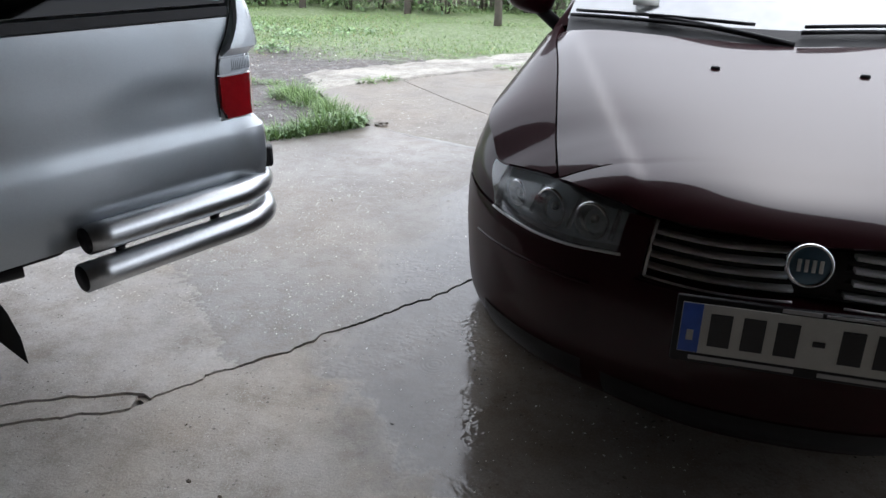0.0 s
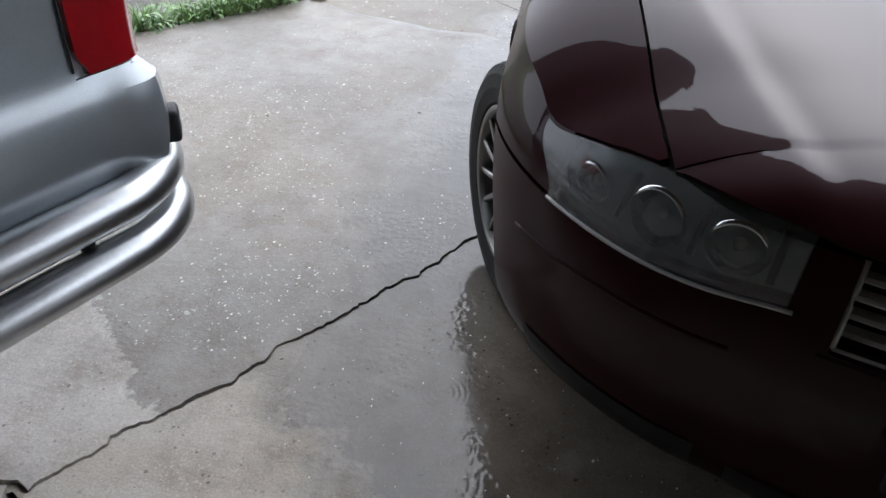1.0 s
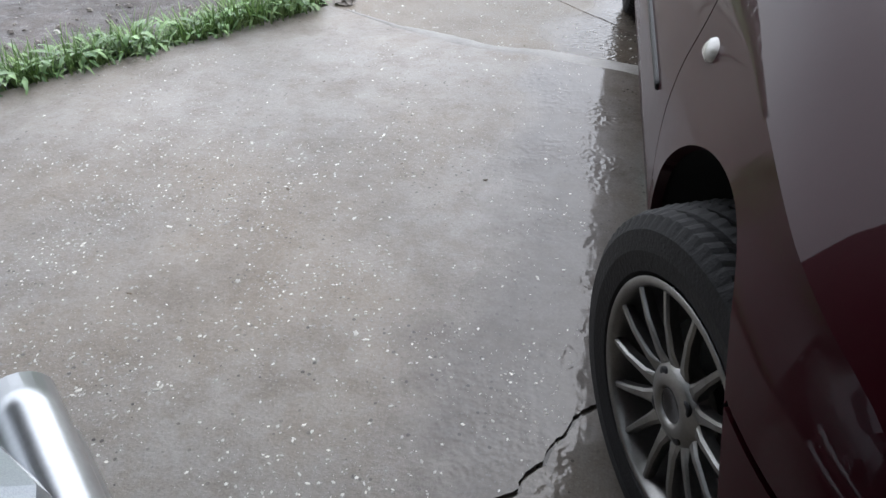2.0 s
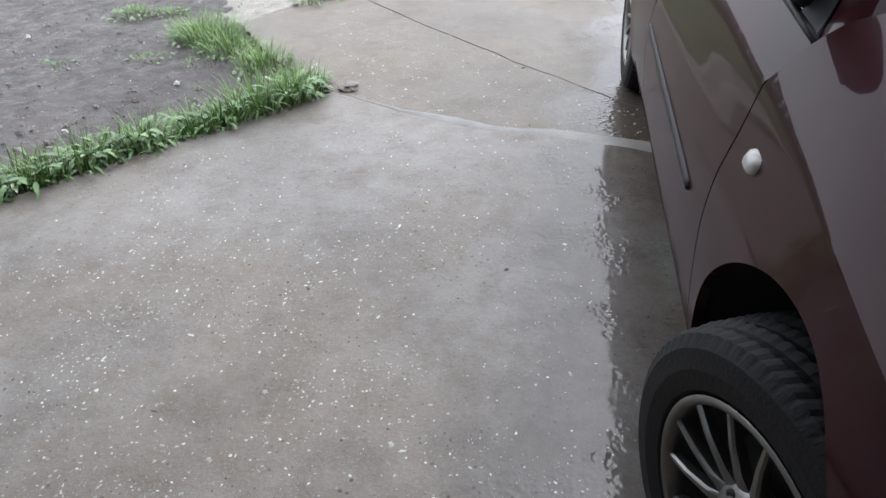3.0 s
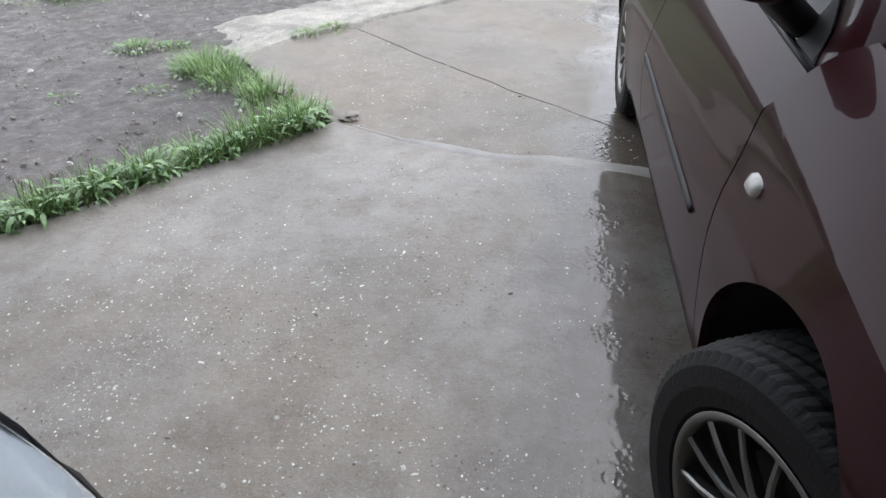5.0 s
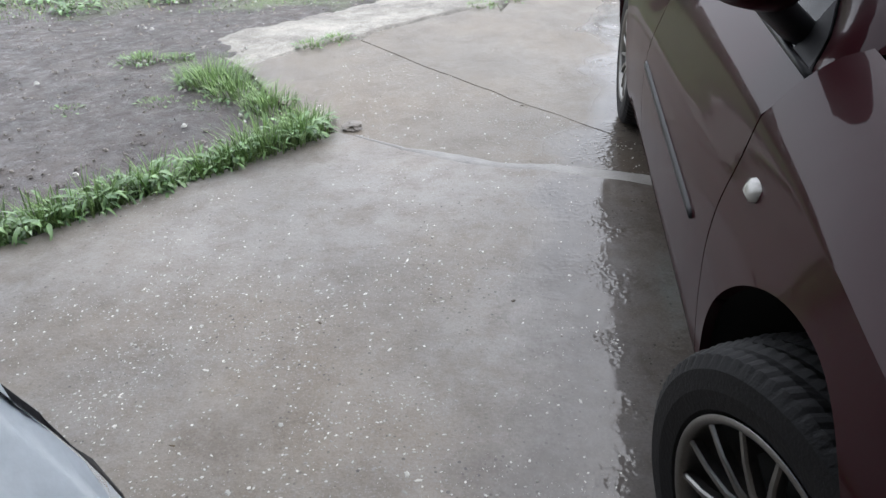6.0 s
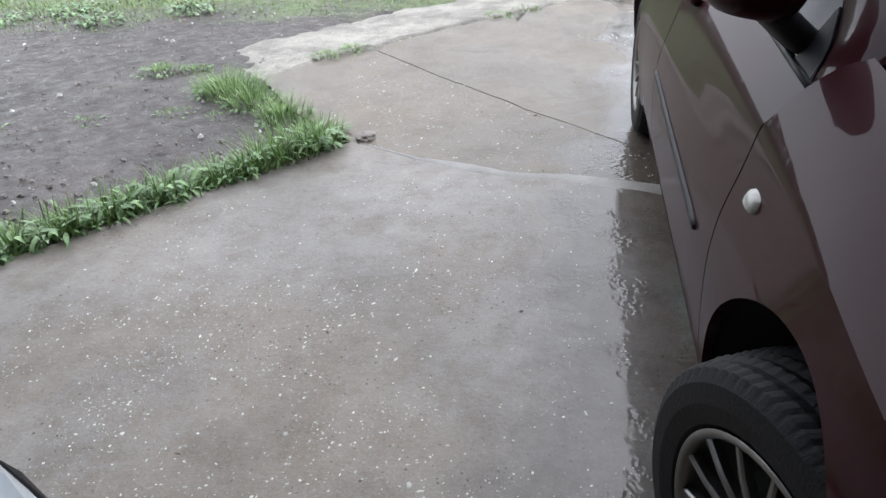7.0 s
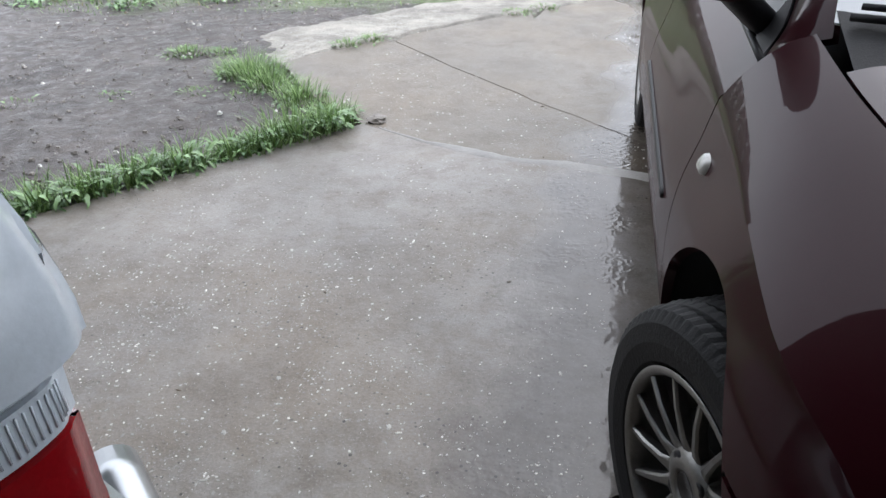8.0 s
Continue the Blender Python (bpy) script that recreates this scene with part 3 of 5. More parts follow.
# ---- car bodies ----
class Shell:
    """A car's outline in plan, as (distance from the centre line, length), with a profile of inset over height."""

    def __init__(self, pts, inset, cx, sgn):
        out = []
        ext = [(-pts[1][0], pts[1][1])] + pts + [(-pts[-2][0], pts[-2][1])]
        for p0, p1, p2, p3 in zip(ext, ext[1:], ext[2:], ext[3:]):
            for k in range(40):
                t = k / 40
                out.append(tuple(0.5 * (2 * b + (c - a) * t + (2 * a - 5 * b + 4 * c - d) * t * t + (3 * b - a - 3 * c + d) * t**3) for a, b, c, d in zip(p0, p1, p2, p3)))
        out.append(pts[-1])
        self.p = out
        self.s = [0.0]
        for a, b in zip(out, out[1:]):
            self.s.append(self.s[-1] + math.hypot(b[0] - a[0], b[1] - a[1]))
        self.inset, self.cx, self.sgn = inset, cx, sgn

    def at(self, u):
        u = min(max(u, 0.0), self.s[-1] - 1e-6)
        i = int(np.searchsorted(self.s, u, side="right")) - 1
        i = min(max(i, 0), len(self.p) - 2)
        t = (u - self.s[i]) / (self.s[i + 1] - self.s[i])
        (d0, y0), (d1, y1) = self.p[i], self.p[i + 1]
        (da, ya), (db, yb) = self.p[max(i - 1, 0)], self.p[min(i + 2, len(self.p) - 1)]
        td, ty = lerp(d1 - da, db - d0, t), lerp(y1 - ya, yb - y0, t)
        L = math.hypot(td, ty)
        return lerp(d0, d1, t), lerp(y0, y1, t), ty / L, -td / L

    def u_y(self, y):
        for i, (d, yy) in enumerate(self.p):
            if yy >= y and d > 0.05:
                y0 = self.p[i - 1][1]
                return lerp(self.s[i - 1], self.s[i], (y - y0) / (yy - y0)) if yy > y0 and i else self.s[i]
        return self.s[-1]

    def u_d(self, d):
        for i, (dd, y) in enumerate(self.p):
            if dd >= d:
                return self.s[i]

    def wall(self, u, z, off=0.0, side=1):
        d, y, nd_, ny_ = self.at(u)
        k = self.inset(z, y, d) - off
        return Vector((self.cx + side * self.sgn * (d - nd_ * k), y - ny_ * k, z))

    def patch(self, u0, u1, z0, z1, off=0.0, side=1):
        """The wall between u0(z) and u1(z), z0(u) and z1(u); each a number or a function."""
        f = lambda q, a: q(a) if callable(q) else q

        def fn(a, b):
            u, z = lerp(f(u0, 0.5), f(u1, 0.5), a), 0.5
            for _ in range(5):
                z = lerp(f(z0, u), f(z1, u), b)
                u = lerp(f(u0, z), f(u1, z), a)
            return self.wall(u, z, off(u, z) if callable(off) else off, side)
        return fn


# ---- wheels ----
def wheel(name, label, m, radius=0.315, width=0.195, rim_r=0.205, spokes=14, rim_mat=M_ALLOY, group=""):
    """A road wheel on the x axis, its outer face at x = 0 towards -x, hub at the origin."""
    w = thing(name, label, "wheel", m, group)
    bm = bmesh.new()
    n = 216
    prof = [(0.012, rim_r), (0.0, rim_r + 0.012), (-0.006, rim_r + 0.045), (-0.002, radius - 0.032), (0.012, radius - 0.010)]
    prof += [(0.03 + (width - 0.06) * k / 8, radius - (0.004 if k in (0, 8) else 0.0)) for k in range(9)]
    prof += [(width - 0.012, radius - 0.010), (width + 0.002, radius - 0.032), (width, rim_r + 0.012), (width - 0.012, rim_r)]
    rings = []
    for i, (a, r) in enumerate(prof):
        ring = []
        for k in range(n):
            th = k * math.tau / n
            rr = r
            if 4 <= i <= 14:
                if i in (6, 8, 10, 12):
                    rr -= 0.007
                elif int(k + abs(i - 9) * 1.5) % 3 == 0:
                    rr -= 0.003
            ring.append(bm.verts.new((a, rr * math.cos(th), rr * math.sin(th))))
        rings.append(ring)
    for r0, r1 in zip(rings, rings[1:]):
        for k in range(n):
            bm.faces.new((r0[k], r0[(k + 1) % n], r1[(k + 1) % n], r1[k]))
    tyre = part("tyre", bm, M_TYRE, w, "black tyre with a worn, grooved tread")
    for f in tyre.data.polygons:
        f.use_smooth = False
    bm = bmesh.new()
    lathe(bm, [(0.002, rim_r + 0.004), (-0.002, rim_r - 0.002), (0.004, rim_r - 0.012), (0.03, rim_r - 0.018), (0.09, rim_r - 0.03), (width - 0.01, rim_r - 0.02), (width - 0.004, rim_r + 0.002)], 64)
    part("rim", bm, rim_mat, w)
    for k in range(spokes):
        bm = bmesh.new()
        sec = []
        for r, hw, x0, th in ((0.060, 0.017, 0.022, 0.022), (0.09, 0.010, 0.014, 0.022), (0.14, 0.0075, 0.008, 0.020), (rim_r - 0.012, 0.0065, 0.008, 0.018)):
            sec.append([bm.verts.new(v) for v in ((x0 + 0.004, -hw, r), (x0, -hw * 0.5, r), (x0, hw * 0.5, r), (x0 + 0.004, hw, r), (x0 + th, hw, r), (x0 + th, -hw, r))])
        for a, b in zip(sec, sec[1:]):
            for i in range(6):
                bm.faces.new((a[i], a[(i + 1) % 6], b[(i + 1) % 6], b[i]))
        bm.faces.new(sec[0])
        bm.faces.new(sec[-1][::-1])
        sp = part("spoke", bm, rim_mat, w, smooth=False)
        sp.matrix_local = pose(0, 0, 0, k * 360 / spokes)
    bm = bmesh.new()
    lathe(bm, [(0.05, 0.012), (0.026, 0.024), (0.014, 0.030), (0.010, 0.036), (0.012, 0.050), (0.020, 0.066), (0.032, 0.076), (0.05, 0.078)], 40)
    part("hub", bm, rim_mat, w)
    bm = bmesh.new()
    lathe(bm, [(0.019, 0.0005), (0.018, 0.016), (0.015, 0.028)], 28)
    part("centre_cap", bm, M_GLOSSBLACK, w, "dark sunken centre cap")
    for k in range(4):
        bm = bmesh.new()
        lathe(bm, [(0.0135, 0.0005), (0.0125, 0.008), (0.0135, 0.0135), (0.024, 0.0135)], 16)
        b = part("bolt", bm, M_BLACK, w)
        b.matrix_local = pose(0, 0, 0, 45 + 90 * k) @ pose(0, 0, 0.049)
    bm = bmesh.new()
    lathe(bm, [(0.085, 0.002), (0.082, 0.06), (0.082, 0.13), (0.09, 0.131), (0.094, 0.06), (0.17, 0.002)], 40)
    part("brake_disc", bm, M_VOID, w)
    return w


# ---- the maroon hatchback ----
C = 0.848
HUB = (C, 1.2, 0.5)
R_ARCH, Z_ARCH = 0.395, 0.325
A_FRONT, A_BACK = 0.345, 0.405
SIDE_PROF = [(0.16, 0.10), (0.22, 0.05), (0.30, 0.022), (0.42, 0.006), (0.55, 0.0), (0.65, 0.012), (0.74, 0.040), (0.81, 0.060), (0.83, 0.067), (0.95, 0.12)]
FRONT_PROF = [(0.16, 0.09), (0.22, 0.03), (0.30, 0.0), (0.47, 0.0), (0.55, 0.013), (0.60, 0.026), (0.65, 0.042), (0.70, 0.07), (0.74, 0.10)]
CREASE = [(-0.85, 0.692), (-0.78, 0.692), (-0.715, 0.690), (-0.62, 0.713), (-0.52, 0.705), (-0.43, 0.697), (-0.34, 0.732), (-0.20, 0.765), (0.0, 0.790), (0.25, 0.808), (0.52, 0.821), (1.04, 0.840), (2.6, 0.89), (3.5, 0.90)]
MID = [(-0.775, 0.690), (-0.755, 0.715), (-0.71, 0.745), (-0.62, 0.782), (-0.50, 0.817), (-0.28, 0.872), (-0.06, 0.924), (0.12, 0.966), (0.30, 1.003), (0.60, 1.05)]
BELT = [(0.40, 0.890), (0.50, 0.893), (1.5, 0.935), (3.3, 0.985)]


def crease(y):
    return smooth_table(CREASE, y)


def maroon_inset(z, y, d):
    zc = crease(y)
    w = sstep(-0.62, -0.15, y) * (1 - 0.6 * sstep(3.1, 3.42, y))
    if z <= zc:
        k = lerp(smooth_table(FRONT_PROF, z), smooth_table(SIDE_PROF, z), w)
    else:
        k = lerp(smooth_table(FRONT_PROF, zc), smooth_table(SIDE_PROF, zc), w) + 0.74 * (z - zc)
    for yc in (0.0, 2.6):
        r = math.hypot((y - yc) * R_ARCH / (A_FRONT if y < yc and yc < 1 else A_BACK), z - Z_ARCH)
        if r < R_ARCH + 0.16:
            k -= 0.006 * max(0, 1 - abs(r - R_ARCH) / 0.16) ** 2
    return k


MS = Shell([(0, -0.840), (0.2, -0.822), (0.36, -0.766), (0.44, -0.727), (0.54, -0.680), (0.65, -0.600), (0.765, -0.480), (0.844, -0.345), (0.880, -0.18), (0.888, 0.05), (0.885, 0.4), (0.884, 1.3), (0.880, 2.4), (0.862, 2.85), (0.82, 3.15), (0.70, 3.32), (0.4, 3.40), (0, 3.42)], maroon_inset, C, -1)
U = MS.u_y
car = thing("hatchback_car", "dark maroon hatchback car, wet with rain, parked on concrete", "car", pose(C, 1.2, 0))
car_inv = Matrix.Translation((-C, -1.2, 0))


def carpart(ob, parent=None):
    """Hang a part made in the place's own axes under the car."""
    ob.parent = parent or car
    ob.matrix_parent_inverse = (parent or car).matrix_world.inverted() if parent is None else Matrix.Identity(4)
    return ob


uG, uH, uO = MS.u_d(0.362), MS.u_d(0.425), U(-0.478)
yO = -0.478


def arch_z(yc):
    def fn(u):
        y = MS.at(u)[1] - yc
        return Z_ARCH + R_ARCH * math.sqrt(max(1e-6, 1 - (y / (A_FRONT if y < 0 and yc < 1 else A_BACK)) ** 2))
    return fn


def arch_reach(z):
    return math.sqrt(max(1e-6, 1 - min(1, ((z - Z_ARCH) / R_ARCH) ** 2)))


def arch_front(yc):
    return lambda z: U(yc - (A_FRONT if yc < 1 else A_BACK) * arch_reach(z))


def arch_back(yc):
    return lambda z: U(yc + A_BACK * arch_reach(z))


Y_JOIN = -0.239


def ztop(u):
    return crease(MS.at(u)[1])


def lamp_low(u):
    t = (u - uH) / (uO - uH)
    return lerp(0.596, 0.588, t) - 0.020 * math.sin(math.pi * min(1, max(0, t))) * 0.6


def bumper_top(u):
    y = MS.at(u)[1]
    return lerp(lamp_low(uO), 0.612, min(1, max(0, (y - yO) / (Y_JOIN - yO)))) - 0.004


def hood_pt(ye, d, de, zt):
    f = min(1, max(0, d / max(de, 1e-4)))
    k = min(1, max(0, (ye + 0.1) / 0.6)) ** 1.5
    y = ye - 0.28 * k * (1 - f * f)
    zc = smooth_table(MID, y)
    z = zc - (zc - zt) * f ** lerp(3.2, 8.0, sstep(-0.5, 0.25, y))
    dc = table([(-0.75, 0.375), (-0.61, 0.385), (-0.30, 0.49), (0.08, 0.60), (0.4, 0.66)], y)
    z -= 0.008 * (1 - sstep(dc - 0.024, dc + 0.024, d)) * sstep(-0.76, -0.60, y) * sstep(0.4, 0.1, y)
    return y, z


def dseam(ye):
    return smooth_table([(-0.64, 0.562), (-0.59, 0.572), (-0.4, 0.607), (0.0, 0.66), (0.26, 0.692), (0.7, 0.70)], ye)


def hood_fn(ye_range, side, fender):
    def fn(a, b):
        u = lerp(ye_range[0], ye_range[1], a)
        e = MS.wall(u, ztop(u))
        de, ye = abs(e.x - C), e.y
        if fender:
            lo, hi = min(de, dseam(ye) + 0.0025), de
        else:
            lo, hi = 0.0, (de - 0.001 if ye < -0.60 else min(de, dseam(ye) - 0.0025))
        d = lerp(lo, hi, b)
        y, z = hood_pt(ye, d, de, ztop(u))
        return Vector((C - side * d, y, z))
    return fn


uHR = U(0.315)
NOSE = [(abs(e.x - C), e.y) for e in (MS.wall(q, ztop(q)) for q in [U(-0.48) * k / 240 for k in range(241)])]


def nose_fn(side):
    """The front of the bonnet: lines of one distance from the centre, from the lip back."""
    def fn(a, b):
        d = b * (dseam(-0.56) - 0.0025)
        lip = table(NOSE, d)
        y = lerp(lip + 0.0005, -0.56, a)
        de = table([(yy, dd) for dd, yy in NOSE], y)
        yy, z = hood_pt(y, min(d, de), max(de, d, 1e-4), crease(y))
        return Vector((C - side * d, y, z))
    return fn


U_IN = next(q for q in [U(-0.75) + 0.0005 * k for k in range(900)] if MS.wall(q, ztop(q)).y >= -0.56)
hood = carpart(panel("bonnet", [(nose_fn(s), 20, 40) for s in (1, -1)] + [(hood_fn((U_IN, uHR), s, False), 60, 40) for s in (1, -1)], M_MAROON_GLOSSY, car, "maroon bonnet beaded with rain", 0.014))
for dx in (-0.21, 0.21):
    bm = bmesh.new()
    block(bm, pose(0, 0, 0.004, 8), 0.026, 0.014, 0.012, 0.005)
    o = part("washer_nozzle", bm, M_BLACK, None, "small black washer nozzle")
    o.matrix_world = pose(C + dx * 0.93 - 0.008, -0.055, smooth_table(MID, -0.055) - 0.010)
    carpart(o)

for side in (1, -1):
    # front bumper, in three welded sheets for each half; built as one part further down
    # fender
    seam = lambda z: table([(0.25, 0.515), (0.33, 0.482), (0.5, 0.480), (0.821, 0.526), (0.893, 0.497)], z)
    g = [(MS.patch(lambda z: U(yO) + 0.004, U(Y_JOIN), lambda u: bumper_top(u) + 0.008, ztop, 0, side), 14, 14),
         (MS.patch(U(Y_JOIN), U(0.330), arch_z(0), ztop, 0, side), 46, 14),
         (MS.patch(U(0.330), lambda z: U(seam(z) - 0.006), 0.56, ztop, 0, side), 10, 12),
         (MS.patch(arch_back(0), lambda z: U(seam(z) - 0.006), 0.235, lambda u: Z_ARCH + 0.0, 0, side), 8, 6),
         (MS.patch(arch_back(0), lambda z: U(seam(z) - 0.006), lambda u: Z_ARCH + 0.0, 0.56, 0, side), 8, 8),
         (hood_fn((U(-0.60), U(yO) + 0.004), side, True), 8, 22), (hood_fn((U(yO) + 0.004, U(Y_JOIN)), side, True), 14, 22),
         (hood_fn((U(Y_JOIN), U(0.330)), side, True), 46, 22), (hood_fn((U(0.330), U(0.5195)), side, True), 10, 22)]
    carpart(panel("fender", g, M_MAROON, car, "maroon front fender, filmed with dirt", 0.02, 0.003))
    # headlight: dark bowl, reflectors, lens
    lamp = carpart(panel("headlight", [(MS.patch(uH, lambda z: lerp(uO, U(-0.415), sstep(0.588, 0.69, z)), lambda u: lamp_low(u), lambda u: ztop(u) - 0.004, -0.040, side), 20, 8)], M_REFLECTOR, car, "headlight with a grey plastic lens, whitened for brightness", 0.004))
    lens = panel("lens", [(MS.patch(uH, lambda z: lerp(uO, U(-0.415), sstep(0.588, 0.69, z)), lambda u: lamp_low(u), lambda u: ztop(u) - 0.004, 0.002, side), 30, 12)], M_LENS, None, "grey lens with a white veil added for brightness", 0.012)
    lens.parent, lens.matrix_parent_inverse = lamp, (car.matrix_world @ Matrix.Identity(4)).inverted() @ Matrix.Identity(4)
    lens.matrix_parent_inverse = Matrix.Identity(4)
    lens.visible_shadow = False
    for t, zc, r in ((0.2, 0.642, 0.040), (0.52, 0.640, 0.044), (0.84, 0.64, 0.030)):
        u = lerp(uH, uO, t)
        c0, c1 = MS.wall(u, zc, -0.012, side), MS.wall(u, zc, -0.06, side)
        bm = bmesh.new()
        lathe(bm, [(0.045, 0.008), (0.040, r * 0.55), (0.022, r * 0.85), (0.0, r), (-0.003, r + 0.004), (0.004, r + 0.007)], 28)
        o = part("reflector", bm, M_CHROME, None, "round chromed reflector")
        way = (c1 - c0).normalized()
        o.matrix_world = Matrix.Translation(c0) @ way.to_track_quat("X", "Z").to_matrix().to_4x4()
        o.parent = lamp
        bm = bmesh.new()
        bmesh.ops.create_uvsphere(bm, u_segments=12, v_segments=8, radius=0.011)
        o2 = part("bulb", bm, M_AMBERCLEAR, None)
        o2.matrix_world = Matrix.Translation(c0 + way * 0.02)
        o2.parent = lamp
    for t in (0.07, 0.36, 0.69):
        bm = bmesh.new()
        u = lerp(uH, uO, t)
        tube(bm, [MS.wall(u, 0.607, -0.02, side), MS.wall(u, 0.675, -0.035, side)], 0.007, 8)
        o = part("divider", bm, M_BLACK, None)
        o.parent = lamp
    bm = bmesh.new()
    tube(bm, [MS.wall(lerp(uH - 0.01, uO + 0.004, k / 24), lamp_low(lerp(uH, uO, k / 24)) - 0.003, 0.001, side) for k in range(25)], 0.0035, 6)
    o = part("lamp_trim", bm, M_SATIN, None, "thin bright strip below the lens")
    o.parent = lamp
    # door, rear side panel, sill
    door = carpart(panel("door", [(MS.patch(lambda z: U(seam(z)), U(1.62), 0.255, ztop, 0, side), 40, 28), (MS.patch(lambda z: U(seam(z)), U(1.62), ztop, lambda u: table(BELT, MS.at(u)[1]), 0, side), 40, 6)], M_MAROON, car, "maroon side door, streaked with dirt", 0.02, 0.003))
    g = [(MS.patch(U(1.626), arch_front(2.6), 0.235, Z_ARCH, 0, side), 14, 4), (MS.patch(U(1.626), arch_front(2.6), Z_ARCH, 0.56, 0, side), 14, 8),
         (MS.patch(U(1.626), U(2.270), 0.56, ztop, 0, side), 14, 12), (MS.patch(U(1.626), U(2.270), ztop, lambda u: table(BELT, MS.at(u)[1]), 0, side), 14, 5),
         (MS.patch(U(2.270), U(2.930), arch_z(2.6), ztop, 0, side), 40, 12), (MS.patch(U(2.270), U(2.930), ztop, lambda u: table(BELT, MS.at(u)[1]), 0, side), 40, 5),
         (MS.patch(arch_back(2.6), U(3.12), Z_ARCH, 0.56, 0, side), 8, 6), (MS.patch(U(2.930), U(3.12), 0.56, lambda u: table(BELT, MS.at(u)[1]), 0, side), 8, 12)]
    carpart(panel("rear_wing", g, M_MAROON, car, "maroon rear side panel", 0.02))
    carpart(panel("sill", [(MS.patch(U(0.36), U(2.24), 0.17, 0.25, -0.004, side), 20, 4)], M_BLACK, car, "dark sill below the door", 0.03))
    carpart(panel("tail_light", [(MS.patch(U(3.125), MS.s[-1] - 0.42, 0.66, lambda u: table(BELT, MS.at(u)[1]), 0.003, side), 10, 8)], M_REDLAMP, car, "red rear lamp", 0.02))
    # rubbing strip on the door
    bm = bmesh.new()
    zs = lambda y: 0.552 + 0.030 * (y - 0.63)
    rows = []
    for k in range(31):
        y = lerp(0.632, 1.600, k / 30)
        u = U(y)
        w = 0.011 * min(1, 0.55 + k / 4)
        rows.append([bm.verts.new(MS.wall(u, zs(y) + h, o, side)) for h, o in ((-w, 0.0), (-w * 0.8, 0.006), (0, 0.008), (w * 0.8, 0.006), (w, 0.0))])
    for r0, r1 in zip(rows, rows[1:]):
        for i in range(4):
            bm.faces.new((r0[i], r0[i + 1], r1[i + 1], r1[i]))
    bm.faces.new(rows[0])
    bm.faces.new(rows[-1][::-1])
    strip = part("rubbing_strip", bm, M_BLACK, None, "black rubber rubbing strip")
    strip.parent = door
    bm = bmesh.new()
    for y0 in (1.37,):
        tube(bm, [MS.wall(U(y0 + 0.2 * k / 8), 0.853, 0.012 + 0.022 * math.sin(math.pi * k / 8), side) for k in range(9)], 0.014, 10)
    o = part("door_handle", bm, M_MAROON, None, "maroon door handle")
    o.parent = door
    # repeater lamp
    bm = bmesh.new()
    vs0 = []
    for k in range(20):
        th = k * math.tau / 20
        yy, zz = 0.392 + 0.031 * math.copysign(abs(math.cos(th)) ** 0.75, math.cos(th)), 0.738 + 0.0165 * math.copysign(abs(math.sin(th)) ** 0.75, math.sin(th))
        vs0.append((U(yy), zz))
    r0 = [bm.verts.new(MS.wall(u, z, 0.0, side)) for u, z in vs0]
    uc, zc = U(0.392), 0.738
    r1 = [bm.verts.new(MS.wall(lerp(uc, u, 0.9), lerp(zc, z, 0.9), 0.008, side)) for u, z in vs0]
    r2 = [bm.verts.new(MS.wall(lerp(uc, u, 0.45), lerp(zc, z, 0.45), 0.014, side)) for u, z in vs0]
    for a, b in ((r0, r1), (r1, r2)):
        for k in range(20):
            bm.faces.new((a[k], a[(k + 1) % 20], b[(k + 1) % 20], b[k]))
    bm.faces.new(r2)
    o = part("side_repeater", bm, M_AMBERCLEAR, None, "small clear side indicator")
    carpart(o)
    # mirror
    ms = -1 if side == 1 else 1
    bm = bmesh.new()
    r = bmesh.ops.create_uvsphere(bm, u_segments=24, v_segments=16, radius=1.0)
    for v in bm.verts:
        x, y, z = v.co
        v.co = Vector((math.copysign(abs(x) ** 0.7, x) * 0.092, (math.copysign(abs(y) ** 0.8, y) * 0.085) if y < 0 else y * 0.03, math.copysign(abs(z) ** 0.75, z) * 0.070))
    mh = part("door_mirror", bm, M_MAROON, None, "maroon mirror shell")
    mh.matrix_world = pose(C + ms * 0.848, 0.64, 1.052, 0, ms * -14, ms * -14)
    carpart(mh)
    bm = bmesh.new()
    block(bm, pose(0, 0.032, 0), 0.160, 0.012, 0.118, 0.005)
    o = part("mirror_glass", bm, M_CHROME, None, "mirror glass")
    o.parent = mh
    bm = bmesh.new()
    block(bm, pose(ms * -0.088, 0.0, -0.066, 0, ms * -26, 0), 0.15, 0.090, 0.050, 0.02)
    o = part("mirror_foot", bm, M_BLACK, None, "black plastic foot")
    o.parent = mh

# bumper
bg_ = []
for side in (1, -1):
    bg_ += [(MS.patch(0.0, uG, 0.30, 0.556, 0, side), 24, 16), (MS.patch(uG, uH - 0.002, 0.30, 0.556, 0, side), 4, 16), (MS.patch(uG, uH - 0.002, 0.556, lambda u: ztop(u) - 0.005, 0, side), 4, 10),
            (MS.patch(uH - 0.002, uO, 0.30, lambda u: lamp_low(u) - 0.005, 0, side), 24, 16),
            (MS.patch(uO, arch_front(0), 0.30, bumper_top, 0, side), 14, 16),
            (MS.patch(0.0, uG, 0.17, 0.30, 0, side), 24, 6), (MS.patch(uG, uH - 0.002, 0.17, 0.30, 0, side), 4, 6), (MS.patch(uH - 0.002, uO, 0.17, 0.30, 0, side), 24, 6), (MS.patch(uO, arch_front(0), 0.17, 0.30, 0, side), 14, 6)]
bumper = carpart(panel("front_bumper", bg_, M_MAROON, car, "dark maroon front bumper", 0.05))
